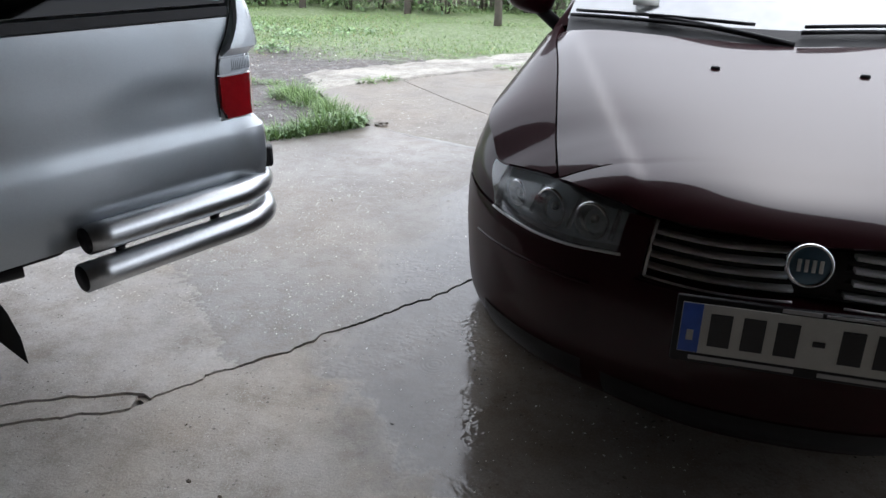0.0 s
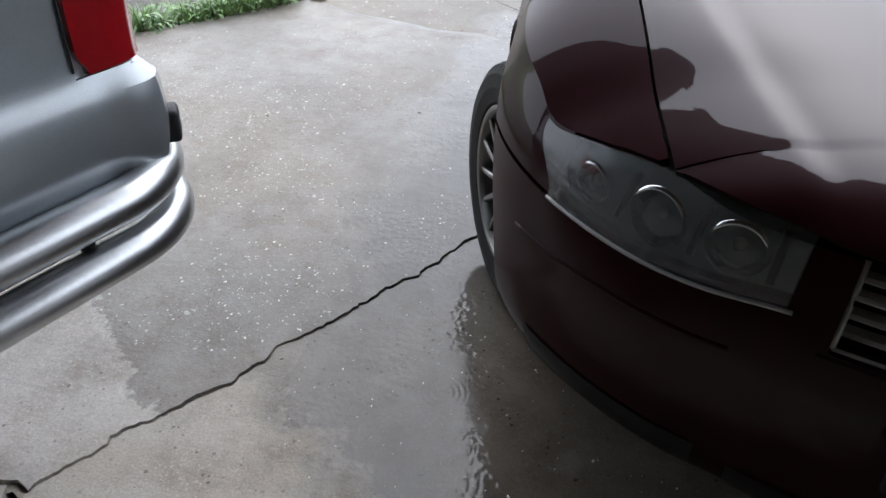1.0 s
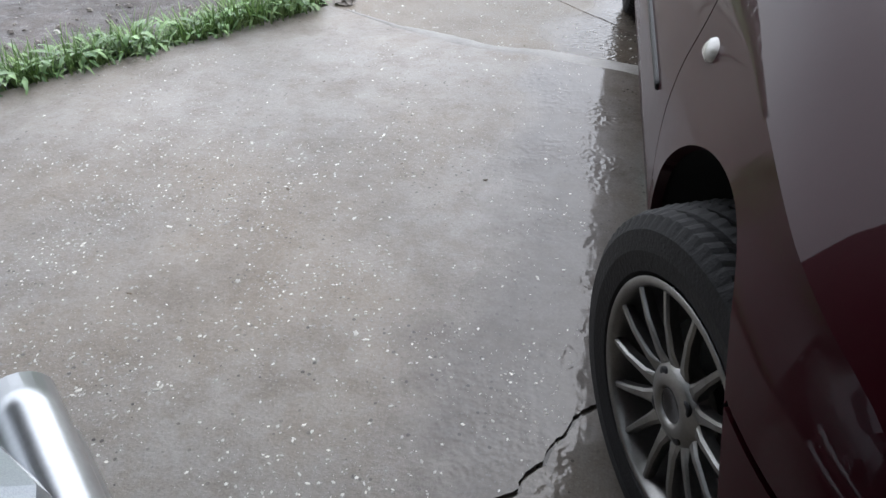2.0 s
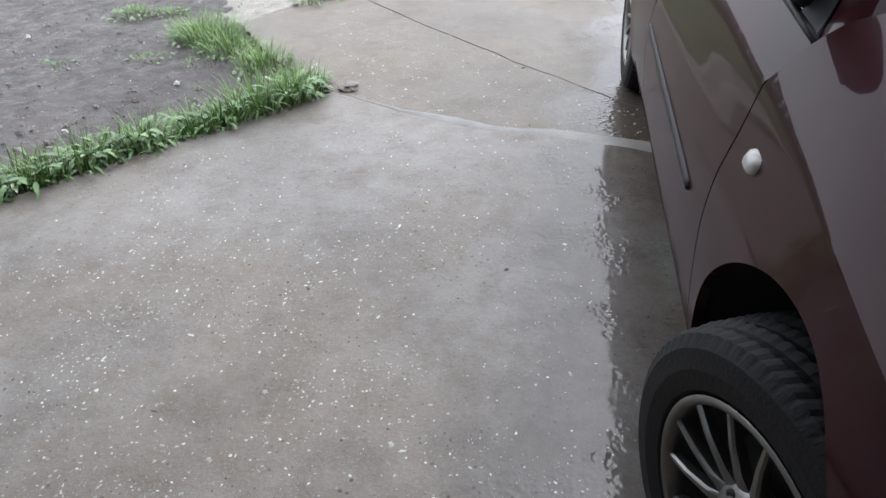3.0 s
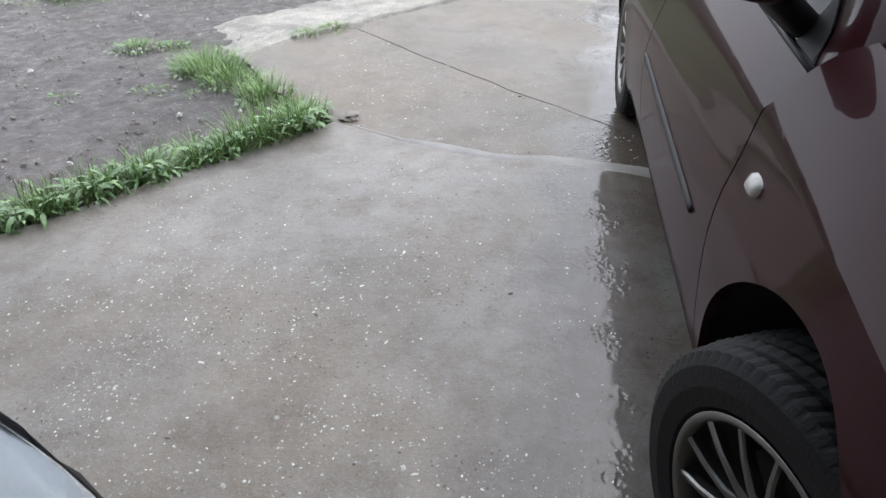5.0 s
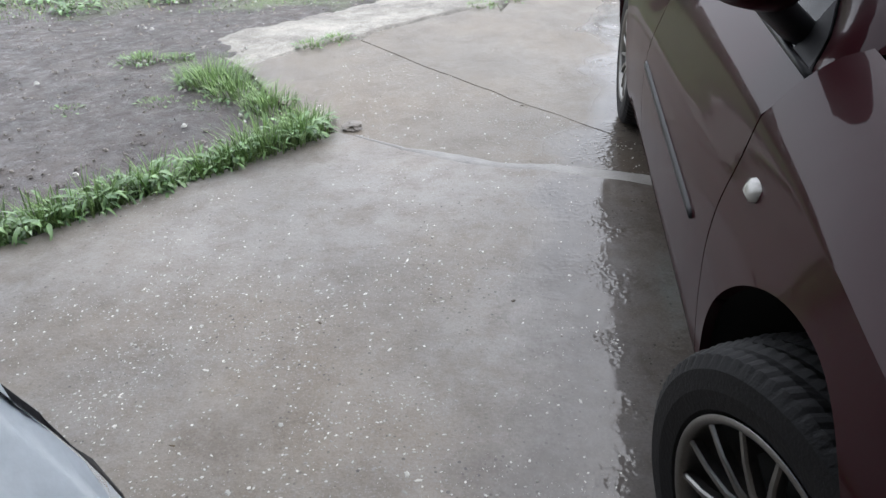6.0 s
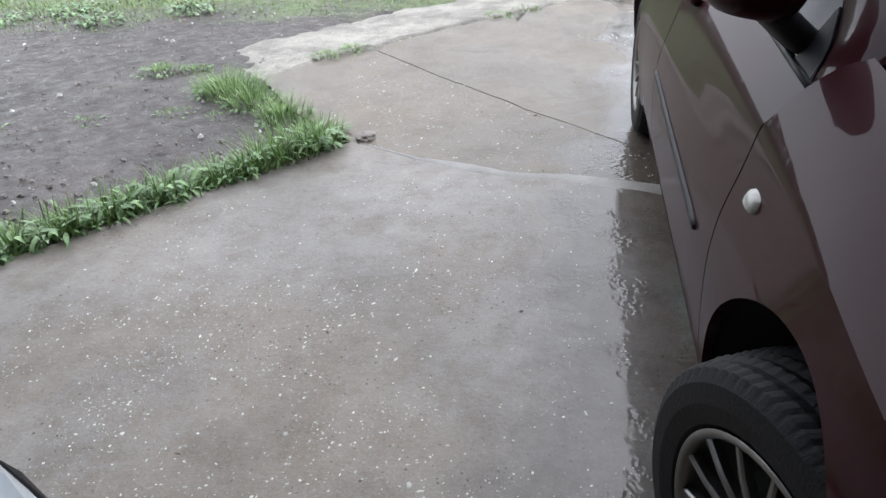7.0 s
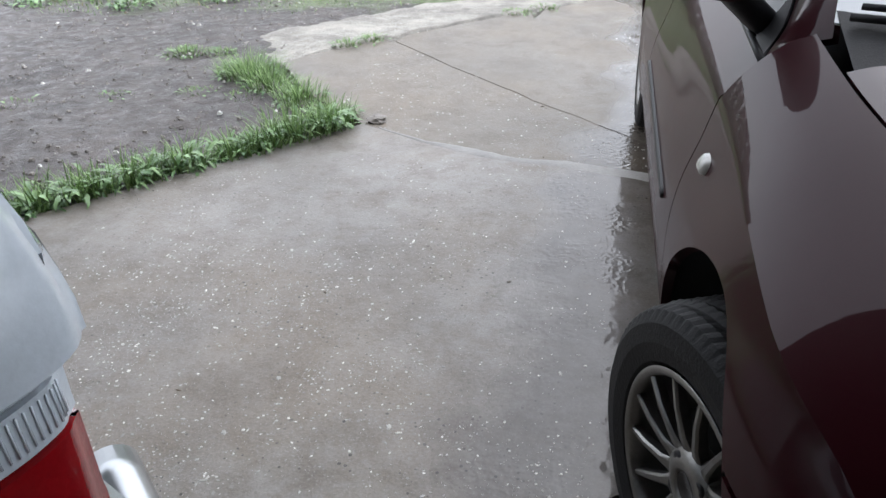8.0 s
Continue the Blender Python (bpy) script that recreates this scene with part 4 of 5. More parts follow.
for side in (1, -1):
    bm = bmesh.new()
    grid(bm, MS.patch(lambda z: MS.u_d(0.47), U(-0.47), 0.225, 0.30, 0.003, side), 16, 5)
    o = part("fog_lamp_recess", bm, M_BLACK, None, "black lower recess")
    o.parent = bumper
    bm = bmesh.new()
    tube(bm, [MS.wall(lerp(uH + 0.05, U(-0.42), k / 20), 0.505 - 0.012 * k / 20, -0.002, side) for k in range(21)], 0.005, 6)
    o = part("bumper_crease", bm, M_MAROON, None)
    o.parent = bumper
bm = bmesh.new()
for side in (1, -1):
    grid(bm, lambda a, b: MS.wall(lerp(0.0, uG + 0.012, a), 0.552 + 0.020 * b - 0.004 * b * b, lerp(0.006, -0.046, b), side), 24, 5)
o = part("bumper_ledge", bm, M_MAROON, None, "wet maroon ledge below the grille")
o.parent = bumper
bm = bmesh.new()
for side in (1, -1):
    grid(bm, MS.patch(0.0, MS.u_d(0.42), 0.205, 0.285, 0.003, side), 20, 5)
o = part("lower_grille", bm, M_BLACK, None, "black lower air intake")
o.parent = bumper

# grille
bm = bmesh.new()
for side in (1, -1):
    grid(bm, MS.patch(0.0, uG + 0.01, 0.535, 0.70, -0.055, side), 16, 4)
grille = carpart(part("grille", bm, M_GLOSSBLACK, None, "black grille with slim bright bars"))
for side in (1, -1):
    for k, z in enumerate((0.578, 0.604, 0.630, 0.655)):
        bm = bmesh.new()
        u_in = MS.u_d(0.062 if k in (1, 2, 3) else 0.05)
        pts = [MS.wall(lerp(u_in, uG - 0.006, i / 16), z + 0.012 * (1 - i / 16) ** 2, -0.022, side) for i in range(17)]
        rows = []
        for p in pts:
            rows.append([bm.verts.new(p + Vector((0, a, h))) for a, h in ((0.0, -0.0045), (-0.004, 0.0), (0.0, 0.0045), (0.022, 0.004), (0.022, -0.004))])
        for r0, r1 in zip(rows, rows[1:]):
            for i in range(5):
                bm.faces.new((r0[i], r0[(i + 1) % 5], r1[(i + 1) % 5], r1[i]))
        bm.faces.new(rows[0])
        bm.faces.new(rows[-1][::-1])
        o = part("grille_bar", bm, M_SATIN, None, "", False)
        o.parent = grille
    bm = bmesh.new()
    tube(bm, [MS.wall(uG - 0.004, lerp(0.560, 0.682, i / 6), -0.012, side) for i in range(7)], 0.0045, 6)
    tube(bm, [MS.wall(lerp(MS.u_d(0.05), uG - 0.004, i / 16), 0.560 + 0.012 * (1 - i / 16) ** 2, -0.010, side) for i in range(17)], 0.003, 6)
    o = part("grille_surround", bm, M_SATIN, None)
    o.parent = grille
bm = bmesh.new()
lathe(bm, [(0.012, 0.046), (0.0, 0.046), (-0.006, 0.044), (-0.006, 0.040), (-0.001, 0.039)], 40)
badge = part("badge", bm, M_CHROME, None, "round blue badge in a chrome ring")
badge.matrix_world = pose(C - 0.034, -0.814, 0.660, 0, 0, 90) @ pose(0, 0, 0, 0, 14, 0)
carpart(badge)
bm = bmesh.new()
lathe(bm, [(-0.001, 0.0405), (-0.004, 0.03), (-0.005, 0.0005)], 36)
o = part("badge_face", bm, M_BADGE, None, "blue domed face")
o.parent = badge
for k in range(4):
    bm = bmesh.new()
    block(bm, pose(-0.006, -0.021 + 0.014 * k, 0.0), 0.003, 0.0075, 0.026, 0.001)
    o = part("badge_mark", bm, M_SATIN, None)
    o.parent = badge

# number plate, its writing as bars
bm = bmesh.new()
block(bm, pose(0, 0, 0), 0.545, 0.014, 0.150, 0.004)
holder = part("plate_holder", bm, M_BLACK, None, "black plate holder with white print")
holder.matrix_world = pose(C - 0.006, -0.856, 0.503, -7)
carpart(holder)


def on_plate(name, x0, z0, w, h, dep, mt, label=""):
    o = rounded(name, pose(x0, -0.007 - dep / 2, z0), w, dep, h, min(0.0012, dep * 0.4), mt, None, label, False)
    o.parent = holder


on_plate("plate", 0.0, 0.006, 0.520, 0.112, 0.004, M_PLATE, "white number plate")
on_plate("plate_band", -0.239, 0.006, 0.041, 0.110, 0.005, M_BLUE, "blue band")
on_plate("plate_bar", -0.239, -0.010, 0.014, 0.024, 0.006, M_WHITEINK)
for x0 in (-0.180, -0.115, -0.050, 0.072, 0.137, 0.202):
    on_plate("plate_bar", x0, 0.006, 0.044, 0.074, 0.0055, M_INK)
on_plate("plate_bar", 0.011, 0.006, 0.024, 0.012, 0.0055, M_INK)
for x0, w, z0, h in ((-0.03, 0.075, 0.0685, 0.009), (0.075, 0.12, 0.0685, 0.006), (-0.13, 0.21, -0.062, 0.010), (0.10, 0.16, -0.062, 0.010)):
    on_plate("print_bar", x0, z0, w, h, 0.002, M_WHITEINK)

# inner body, floor and wheel wells
bm = bmesh.new()
block(bm, pose(C, 1.35, 0.42), 1.10, 3.7, 0.42, 0.05)
carpart(part("underbody", bm, M_VOID, None, "dark underbody"))
bm = bmesh.new()
block(bm, pose(C, -0.36, 0.47), 0.96, 0.44, 0.36, 0.05)
carpart(part("radiator", bm, M_VOID, None))
for yc in (0.0, 2.6):
    for s in (1, -1):
        bm = bmesh.new()

        def well(a, b, yc=yc, s=s):
            th = lerp(-0.1, math.pi + 0.1, a)
            yy = ((A_FRONT if yc < 1 and th > math.pi / 2 else A_BACK) + 0.008) * math.cos(th)
            z = Z_ARCH + (R_ARCH + 0.008) * math.sin(th)
            d = lerp(abs(MS.wall(U(yc + yy), z).x - C) - 0.012, 0.56, b)
            return (C - s * d, yc + yy, z)
        grid(bm, well, 24, 3)
        carpart(part("wheel_arch_liner", bm, M_VOID, None))

# glasshouse
PILLAR = [(0.0, 0.770, 0.495, 0.893), (0.15, 0.712, 0.585, 0.960), (0.5, 0.655, 0.80, 1.165), (1.0, 0.585, 1.13, 1.432)]


def pillar_edge(t):
    """The outer edge of the windscreen pillar: distance from the centre line, length, height."""
    return Vector([smooth_table([(row[0], row[k]) for row in PILLAR], t) for k in (1, 2, 3)])



def rail(y):
    return Vector((lerp(0.585, 0.57, min(1, max(0, (y - 1.1) / 1.8))), y, 1.425 + 0.055 * math.sin(math.pi * min(1, max(0, (y - 0.9) / 2.6)))))


def shield(a, b):
    e = 2 * a - 1
    lo = Vector((C + 0.682 * e, 0.195 + 0.225 * e * e, 0.985 + 0.004 * e * e))
    hi = Vector((C + 0.54 * e, 1.03 + 0.09 * e * e, 1.450 - 0.02 * e * e))
    p = lo.lerp(hi, b)
    p.z += 0.03 * math.sin(math.pi * b)
    return p


ws = carpart(panel("windscreen", [(shield, 30, 16)], M_SHIELD, None, "rain-wet windscreen", 0.005))
ws.visible_shadow = False
bm = bmesh.new()


def cowl(a, b):
    e = 2 * a - 1
    lo = Vector((C + 0.672 * e, 0.110 + 0.185 * e * e, 0.948 - 0.004 * e * e))
    return lo.lerp(shield(a, 0.03), b)


grid(bm, cowl, 30, 4)
carpart(part("cowl", bm, M_BLACK, None, "black cowl below the windscreen"))
for s in (1, -1):
    def apillar(a, b, s=s):
        t = a
        inner = shield(0.5 - 0.5 * s, t)
        q = pillar_edge(t)
        outer = Vector((C - s * q.x, q.y, q.z))
        if t < 0.02:
            inner, outer = inner + Vector((0, -0.012, -0.022)), outer + Vector((0, -0.012, -0.008))
        p = inner.lerp(outer, b)
        p.z += 0.012 * math.sin(math.pi * b)
        p.x -= s * 0.006 * math.sin(math.pi * b)
        return p
    carpart(panel("windscreen_pillar", [(apillar, 24, 6)], M_MAROON, None, "maroon windscreen pillar", 0.02))
    bm = bmesh.new()
    pts = [Vector((C - s * 0.588, 1.08, 1.385)), Vector((C - s * 0.585, 1.13, 1.425))]
    pts += [Vector((C - s * rail(y).x, y, rail(y).z)) for y in (1.3, 1.6, 2.0, 2.4, 2.8)] + [Vector((C - s * 0.70, 3.2, 1.02))]
    tube(bm, pts, 0.030, 10)
    carpart(part("roof_rail", bm, M_MAROON, None, "maroon roof rail"))

    def sidewin(a, b, s=s):
        y = lerp(0.50, 3.1, a)
        lo = MS.wall(U(y), table(BELT, y), -0.006, s)
        if y < 1.13:
            q = pillar_edge(table([(row[2], row[0]) for row in PILLAR], y))
            hi = Vector((C - s * q.x, q.y, q.z))
        else:
            q = rail(min(y, 2.85))
            hi = Vector((C - s * q.x, q.y, q.z))
        return lo.lerp(hi, b)
    w = carpart(panel("side_window", [(sidewin, 30, 8)], M_DARKGLASS, None, "dark side window", 0.004))
    w.visible_shadow = False
    carpart(panel("mirror_sail", [(lambda a, b: sidewin(a * 0.05, b) + Vector((-s * 0.006, 0, 0)), 8, 8)], M_BLACK, None, "black corner plate behind the mirror", 0.006))
    bm = bmesh.new()
    tube(bm, [MS.wall(U(lerp(0.50, 3.0, k / 30)), table(BELT, lerp(0.50, 3.0, k / 30)) + 0.006, 0.0, s) for k in range(31)], 0.008, 6)
    carpart(part("window_seal", bm, M_BLACK, None, "black window seal"))


def roof_fn(a, b):
    y = lerp(1.04, 2.95, a)
    q = rail(min(y, 2.9))
    e = 2 * b - 1
    return Vector((C + q.x * e, y + 0.06 * e * e * (1 - a), q.z + 0.035 * (1 - e * e)))


carpart(panel("roof", [(roof_fn, 20, 16)], M_MAROON, None, "maroon roof", 0.02))


def rearwin(a, b):
    e = 2 * a - 1
    return Vector((C + 0.70 * e, 3.36 - 0.06 * e * e, 1.0)).lerp(Vector((C + 0.56 * e, 2.95, 1.44)), b)


carpart(panel("rear_window", [(rearwin, 10, 6)], M_DARKGLASS, None, "", 0.004))
carpart(panel("tailgate", [(MS.patch(MS.s[-1] - 0.42, MS.s[-1], 0.56, 1.0, 0, s), 10, 10) for s in (1, -1)], M_MAROON, None, "maroon tailgate", 0.02))
carpart(panel("rear_bumper", [(MS.patch(U(3.124), MS.s[-1], 0.22, 0.655, 0.01, s), 18, 10) for s in (1, -1)], M_MAROON, None, "maroon rear bumper", 0.03))
# dashboard and seats behind the glass
rounded_dash = rounded("dashboard", pose(C, 0.78, 0.90), 1.24, 0.56, 0.16, 0.05, M_SEAT, None, "dark dashboard")
carpart(rounded_dash)
for dx in (-0.36, 0.36):
    bm = bmesh.new()
    block(bm, pose(C + dx, 1.55, 0.92, -14), 0.50, 0.16, 0.66, 0.06)
    block(bm, pose(C + dx, 1.28, 0.62), 0.50, 0.52, 0.16, 0.06)
    block(bm, pose(C + dx, 1.66, 1.30, -10), 0.26, 0.10, 0.18, 0.04)
    carpart(part("seat", bm, M_SEAT, None, "dark cloth seat"))
bm = bmesh.new()
block(bm, pose(0, 0, 0, 34), 0.085, 0.07, 0.001)
pp = part("paper_slip", bm, M_PLATE, None, "white paper slip behind the windscreen")
pp.matrix_world = pose(C - 0.42, 0.375, 1.068, 0, 0, 4)
carpart(pp)
# wipers
for x0, x1, dy in ((C - 0.02, C - 0.655, 0.0), (C + 0.62, C + 0.06, 0.0)):
    def glass_at(x, lift, up):
        e = (x - C) / 0.682
        return shield((max(-1, min(1, e)) + 1) / 2, up) + Vector((0, -0.012 - 0.6 * lift, 0.006 + 0.6 * lift))
    bm = bmesh.new()
    tube(bm, [glass_at(lerp(x0 + 0.05, x1 + 0.25, k / 8), 0.012 * math.sin(math.pi * k / 8), lerp(-0.04, 0.05, k / 8)) for k in range(9)], 0.009, 8)
    wp = part("wiper", bm, M_BLACK, None, "black windscreen wiper")
    carpart(wp)
    for up, rr, l0, l1 in ((0.005, 0.007, 0.25, 1.02), (0.032, 0.006, 0.10, 1.0)):
        bm = bmesh.new()
        tube(bm, [glass_at(lerp(x0, x1, lerp(l0, l1, k / 10)), 0.012, up + 0.012 * math.sin(math.pi * k / 10)) for k in range(11)], rr, 6)
        o = part("wiper_blade", bm, M_BLACK, None)
        o.parent = wp

wl = "alloy wheel with thin spokes and a black tyre"
w0 = wheel("road_wheel", wl + ", turned", pose(-0.016, 0.0, 0.312, 0, 0, 23), group="car wheels")
w1 = wheel("road_wheel", wl, pose(0.0, 2.6, 0.312), group="car wheels")
w2 = copy_thing(w1, pose(2 * C, 2.6, 0.312, 0, 0, 180))
w3 = copy_thing(w0, pose(2 * C, 0.0, 0.312, 0, 0, 203))
for w in (w0, w1, w2, w3):
    m = w.matrix_basis.copy()
    w.parent = car
    w.matrix_parent_inverse = car.matrix_world.inverted()
    for k in ("category", "group"):
        if k in w:
            del w[k]
    w.name = "wheel"

# ---- the silver off-road car ----
XS = -0.90
SS_M = pose(-0.541, -0.6, 0, 0, 0, -23)
HUB = (XS, -2.0, 0.9)
SPROF = [(0.36, 0.10), (0.55, 0.05), (0.62, 0.022), (0.68, 0.004), (0.72, 0.0), (0.785, 0.003), (0.806, 0.010), (0.83, 0.014), (0.95, 0.011), (1.07, 0.016), (1.12, 0.024), (1.2, 0.048), (1.7, 0.25)]


def silver_inset(z, y, d):
    k = smooth_table(SPROF, z)
    k -= 0.022 * sstep(-0.09, 0.025, y) * sstep(0.825, 0.785, z)
    # shallow dents in the quarter panel
    k += 0.0028 * math.exp(-(((y + 0.22) / 0.10) ** 2 + ((z - 0.90) / 0.035) ** 2)) + 0.0022 * math.exp(-(((y + 0.52) / 0.12) ** 2 + ((z - 0.96) / 0.05) ** 2))
    return k


S4 = Shell([(0, -4.32), (0.5, -4.28), (0.78, -4.12), (0.88, -3.8), (0.908, -3.2), (0.915, -2.0), (0.915, -1.0), (0.915, -0.25), (0.914, -0.07), (0.908, -0.008), (0.890, 0.020), (0.84, 0.030), (0.5, 0.034), (0, 0.036)], silver_inset, XS, 1)
suv = thing("offroad_car", "silver off-road car with steel tube bumper, parked on concrete", "car", SS_M)
SU = S4.u_y
YA, RA, ZA = -1.10, 0.43, 0.38
U_LAMP0 = SU(-0.098)
U_LAMP1 = U_LAMP0 + 0.150


def s_arch(yc):
    return lambda u: ZA + math.sqrt(max(1e-6, RA**2 - (S4.at(u)[1] - yc) ** 2))


def lens_swell(z):
    """How far the upper lens bulges: most just above its lower rim, drawn in towards the top."""
    return 0.024 * sstep(0.974, 0.998, z) - 0.020 * sstep(1.0, 1.16, z)


lf = lambda z: U_LAMP0 + 0.065 * sstep(0.94, 1.09, z) + 0.045 * sstep(1.07, 1.20, z)
for side in (1, -1):
    yb, yf = YA + math.sqrt(RA**2 - (0.60 - ZA) ** 2), YA - math.sqrt(RA**2 - (0.60 - ZA) ** 2)
    g = [(S4.patch(SU(yb), U_LAMP0, 0.60, 0.818, 0, side), 30, 16), (S4.patch(SU(yb), lf, 0.818, 1.068, 0, side), 30, 16),
         (S4.patch(U_LAMP0, U_LAMP1 + 0.07, 0.60, 0.818, 0, side), 16, 16),
         (S4.patch(SU(yf), SU(yb), s_arch(YA), 1.068, 0, side), 36, 22),
         (S4.patch(SU(-2.0), SU(yf), 0.42, 1.068, 0, side), 14, 30)]
    panel("quarter_panel", g, M_SILVER, suv, "dented, dull silver quarter panel", 0.03)
    panel("side_door", [(S4.patch(SU(-3.0), SU(-2.006), 0.42, 1.068, 0, side), 14, 24)], M_SILVER, suv, "silver side door", 0.02)
    yA2 = -3.65
    yb2, yf2 = yA2 + math.sqrt(RA**2 - (0.60 - ZA) ** 2), yA2 - math.sqrt(RA**2 - (0.60 - ZA) ** 2)
    panel("front_wing", [(S4.patch(SU(yb2), SU(-3.006), 0.42, 1.068, 0, side), 8, 20), (S4.patch(SU(yf2), SU(yb2), s_arch(yA2), 1.068, 0, side), 30, 14), (S4.patch(0.0, SU(yf2), 0.55, 1.068, 0, side), 20, 14)], M_SILVER, suv, "silver front wing", 0.02)
    # tail lamp in three chambers
    lamp = panel("tail_lamp", [(S4.patch(lf, U_LAMP1, 0.818, 1.19, -0.006, side), 16, 20)], M_CLEARLAMP, suv, "tall tail lamp, clear above red", 0.03)
    for nm, za, zb, mt, of in (("red_lens", 0.822, 0.928, M_REDLAMP, 0.006), ("clear_lens", 0.934, 0.972, M_CLEARLAMP, 0.005), ("upper_lens", 0.977, 1.180, M_CLEARLAMP, lambda u, z: 0.006 + lens_swell(z))):
        o = panel(nm, [(S4.patch(lambda z: lf(z) + 0.006 + (0.012 * (1 - sstep(0.83, 0.85, z)) if nm == "red_lens" else 0), U_LAMP1 - 0.004, za, zb, of, side), 18, 10)], mt, lamp, "", 0.016)
    for k in range(14):
        bm = bmesh.new()
        u = U_LAMP0 + 0.046 + 0.0062 * k
        tube(bm, [S4.wall(u, 0.94, 0.0055, side), S4.wall(u, 0.968, 0.0055, side)], 0.0010, 5)
        o = part("lens_rib", bm, M_CLEARLAMP, lamp)
    bm = bmesh.new()
    tube(bm, [S4.wall(lf(z) - 0.002, z, 0.003, side) for z in (0.83, 0.88, 0.93, 0.98, 1.03, 1.08, 1.13, 1.18)], 0.0018, 6)
    part("lamp_seal", bm, M_BLACK, lamp)
    bm = bmesh.new()
    tube(bm, [S4.wall(U_LAMP1 - 0.001, z, 0.004 + lens_swell(z), side) for z in (0.96, 0.98, 1.0, 1.03, 1.06, 1.10, 1.14, 1.185)], 0.005, 6)
    part("lamp_seal", bm, M_BLACK, lamp)
    panel("window_trim", [(S4.patch(SU(-3.4), U_LAMP0 + 0.055, 1.072, 1.094, 0.004, side), 30, 3)], M_BLACK, suv, "dark strip below the side window", 0.02)
    g = panel("side_window", [(S4.patch(SU(-3.0), U_LAMP0 + 0.06, 1.10, 1.56, -0.006, side), 24, 8)], M_DARKGLASS, suv, "green-tinted side window", 0.004)
    g.visible_shadow = False
    for y0 in (-3.05, -2.0, -0.10):
        bm = bmesh.new()
        u = SU(y0) + (0.13 if y0 > -0.5 else 0)
        tube(bm, [S4.wall(u - 0.03 * sstep(1.1, 1.6, z) * (1 if y0 > -0.5 else -6 if y0 < -3 else 0), z, -0.012, side) for z in (1.09, 1.2, 1.3, 1.4, 1.5, 1.58)], 0.028, 8)
        part("pillar", bm, M_SILVER, suv)
    # corner bumper: two bent steel tubes
    for nm, z, ox in (("upper_tube", 0.628, 0.028), ("lower_tube", 0.545, 0.034)):
        bm = bmesh.new()
        pts = [Vector((XS + side * (0.90 + ox), lerp(-0.500 if z > 0.6 else -0.525, -0.095, k / 8), z)) for k in range(9)]
        cx, cy, rr = 0.90 + ox - 0.165, -0.095, 0.165
        bend = [radians(75) * k / 10 for k in range(1, 11)]
        pts += [Vector((XS + side * (cx + rr * math.cos(t)), cy + rr * math.sin(t), z)) for t in bend]
        way = (pts[-1] - pts[-2]).normalized()
        pts += [pts[-1] + way * 0.045 * k for k in range(1, 5)]
        tube(bm, pts, 0.0345, 20)
        t = part(nm, bm, M_STEEL, suv, "scuffed bright steel tube")
        for q, dr in ((pts[0], -1), (pts[-1], 1)):
            bm = bmesh.new()
            dd = (pts[1] - pts[0]).normalized() if dr < 0 else (pts[-1] - pts[-2]).normalized()
            tube(bm, [q + dd * dr * 0.0005, q + dd * dr * 0.004], 0.030, 18)
            part("end_cap", bm, M_BLACK, t, "dark tube end")
    for yy in (-0.42, -0.16):
        bm = bmesh.new()
        tube(bm, [(XS + side * 0.915, yy, 0.545), (XS + side * 0.915, yy, 0.63)], 0.012, 8)
        tube(bm, [(XS + side * 0.93, yy, 0.60), (XS + side * 0.62, yy - 0.02, 0.60)], 0.014, 8)
        part("bracket", bm, M_BLACK, suv)
    rounded("rubber_block", pose(XS + side * 0.872, 0.040, 0.692, 0, 0, side * -40), 0.050, 0.062, 0.056, 0.008, M_BLACK, suv, "black rubber block")
    # mud flap behind the rear wheel
    bm = bmesh.new()

    def flap(a, b, side=side):
        return (XS + side * lerp(0.91, 0.64, a), -0.70 - 0.03 * b + 0.03 * math.sin(a * 3), lerp(0.60, 0.34 + 0.12 * abs(a - 0.15), b))
    grid(bm, flap, 8, 10)
    bmesh.ops.solidify(bm, geom=bm.faces[:], thickness=0.012)
    part("mud_flap", bm, M_GREYFLAP, suv, "grey mud flap")
    for yc in (YA, yA2):
        bm = bmesh.new()

        def well2(a, b, yc=yc, side=side):
            th = lerp(-0.05, math.pi + 0.05, a)
            d = lerp(0.872, 0.50, b)
            return (XS + side * d, yc + 0.445 * math.cos(th), ZA + 0.445 * math.sin(th))
        grid(bm, well2, 20, 3)
        part("wheel_arch_liner", bm, M_VOID, suv)
# tail, nose, bonnet, roof, underbody
panel("tail_door", [(S4.patch(lambda z: U_LAMP1 + (0.072 if z < 0.818 else 0.006), S4.s[-1], 0.60, 1.10, 0, s), 14, 14) for s in (1, -1)], M_SILVER, suv, "silver tail door", 0.02)
o = panel("rear_window", [(S4.patch(U_LAMP1 + 0.03, S4.s[-1], 1.104, 1.56, -0.01, s), 10, 8) for s in (1, -1)], M_DARKGLASS, suv, "tinted rear window", 0.004)
panel("front_panel", [(S4.patch(0.0, 0.75, 0.40, 0.55, 0, s), 10, 4) for s in (1, -1)], M_BLACK, suv, "", 0.02)


def suv_roof(a, b):
    y, e = lerp(-2.75, 0.0, a), 2 * b - 1
    return Vector((XS + 0.70 * e, y - 0.16 * a, 1.56 + 0.16 * (1 - abs(e) ** 3) * (0.55 + 0.45 * math.sin(math.pi * min(1, a * 1.3 + 0.1)))))


panel("roof", [(suv_roof, 16, 14)], M_SILVER, suv, "silver roof", 0.03)


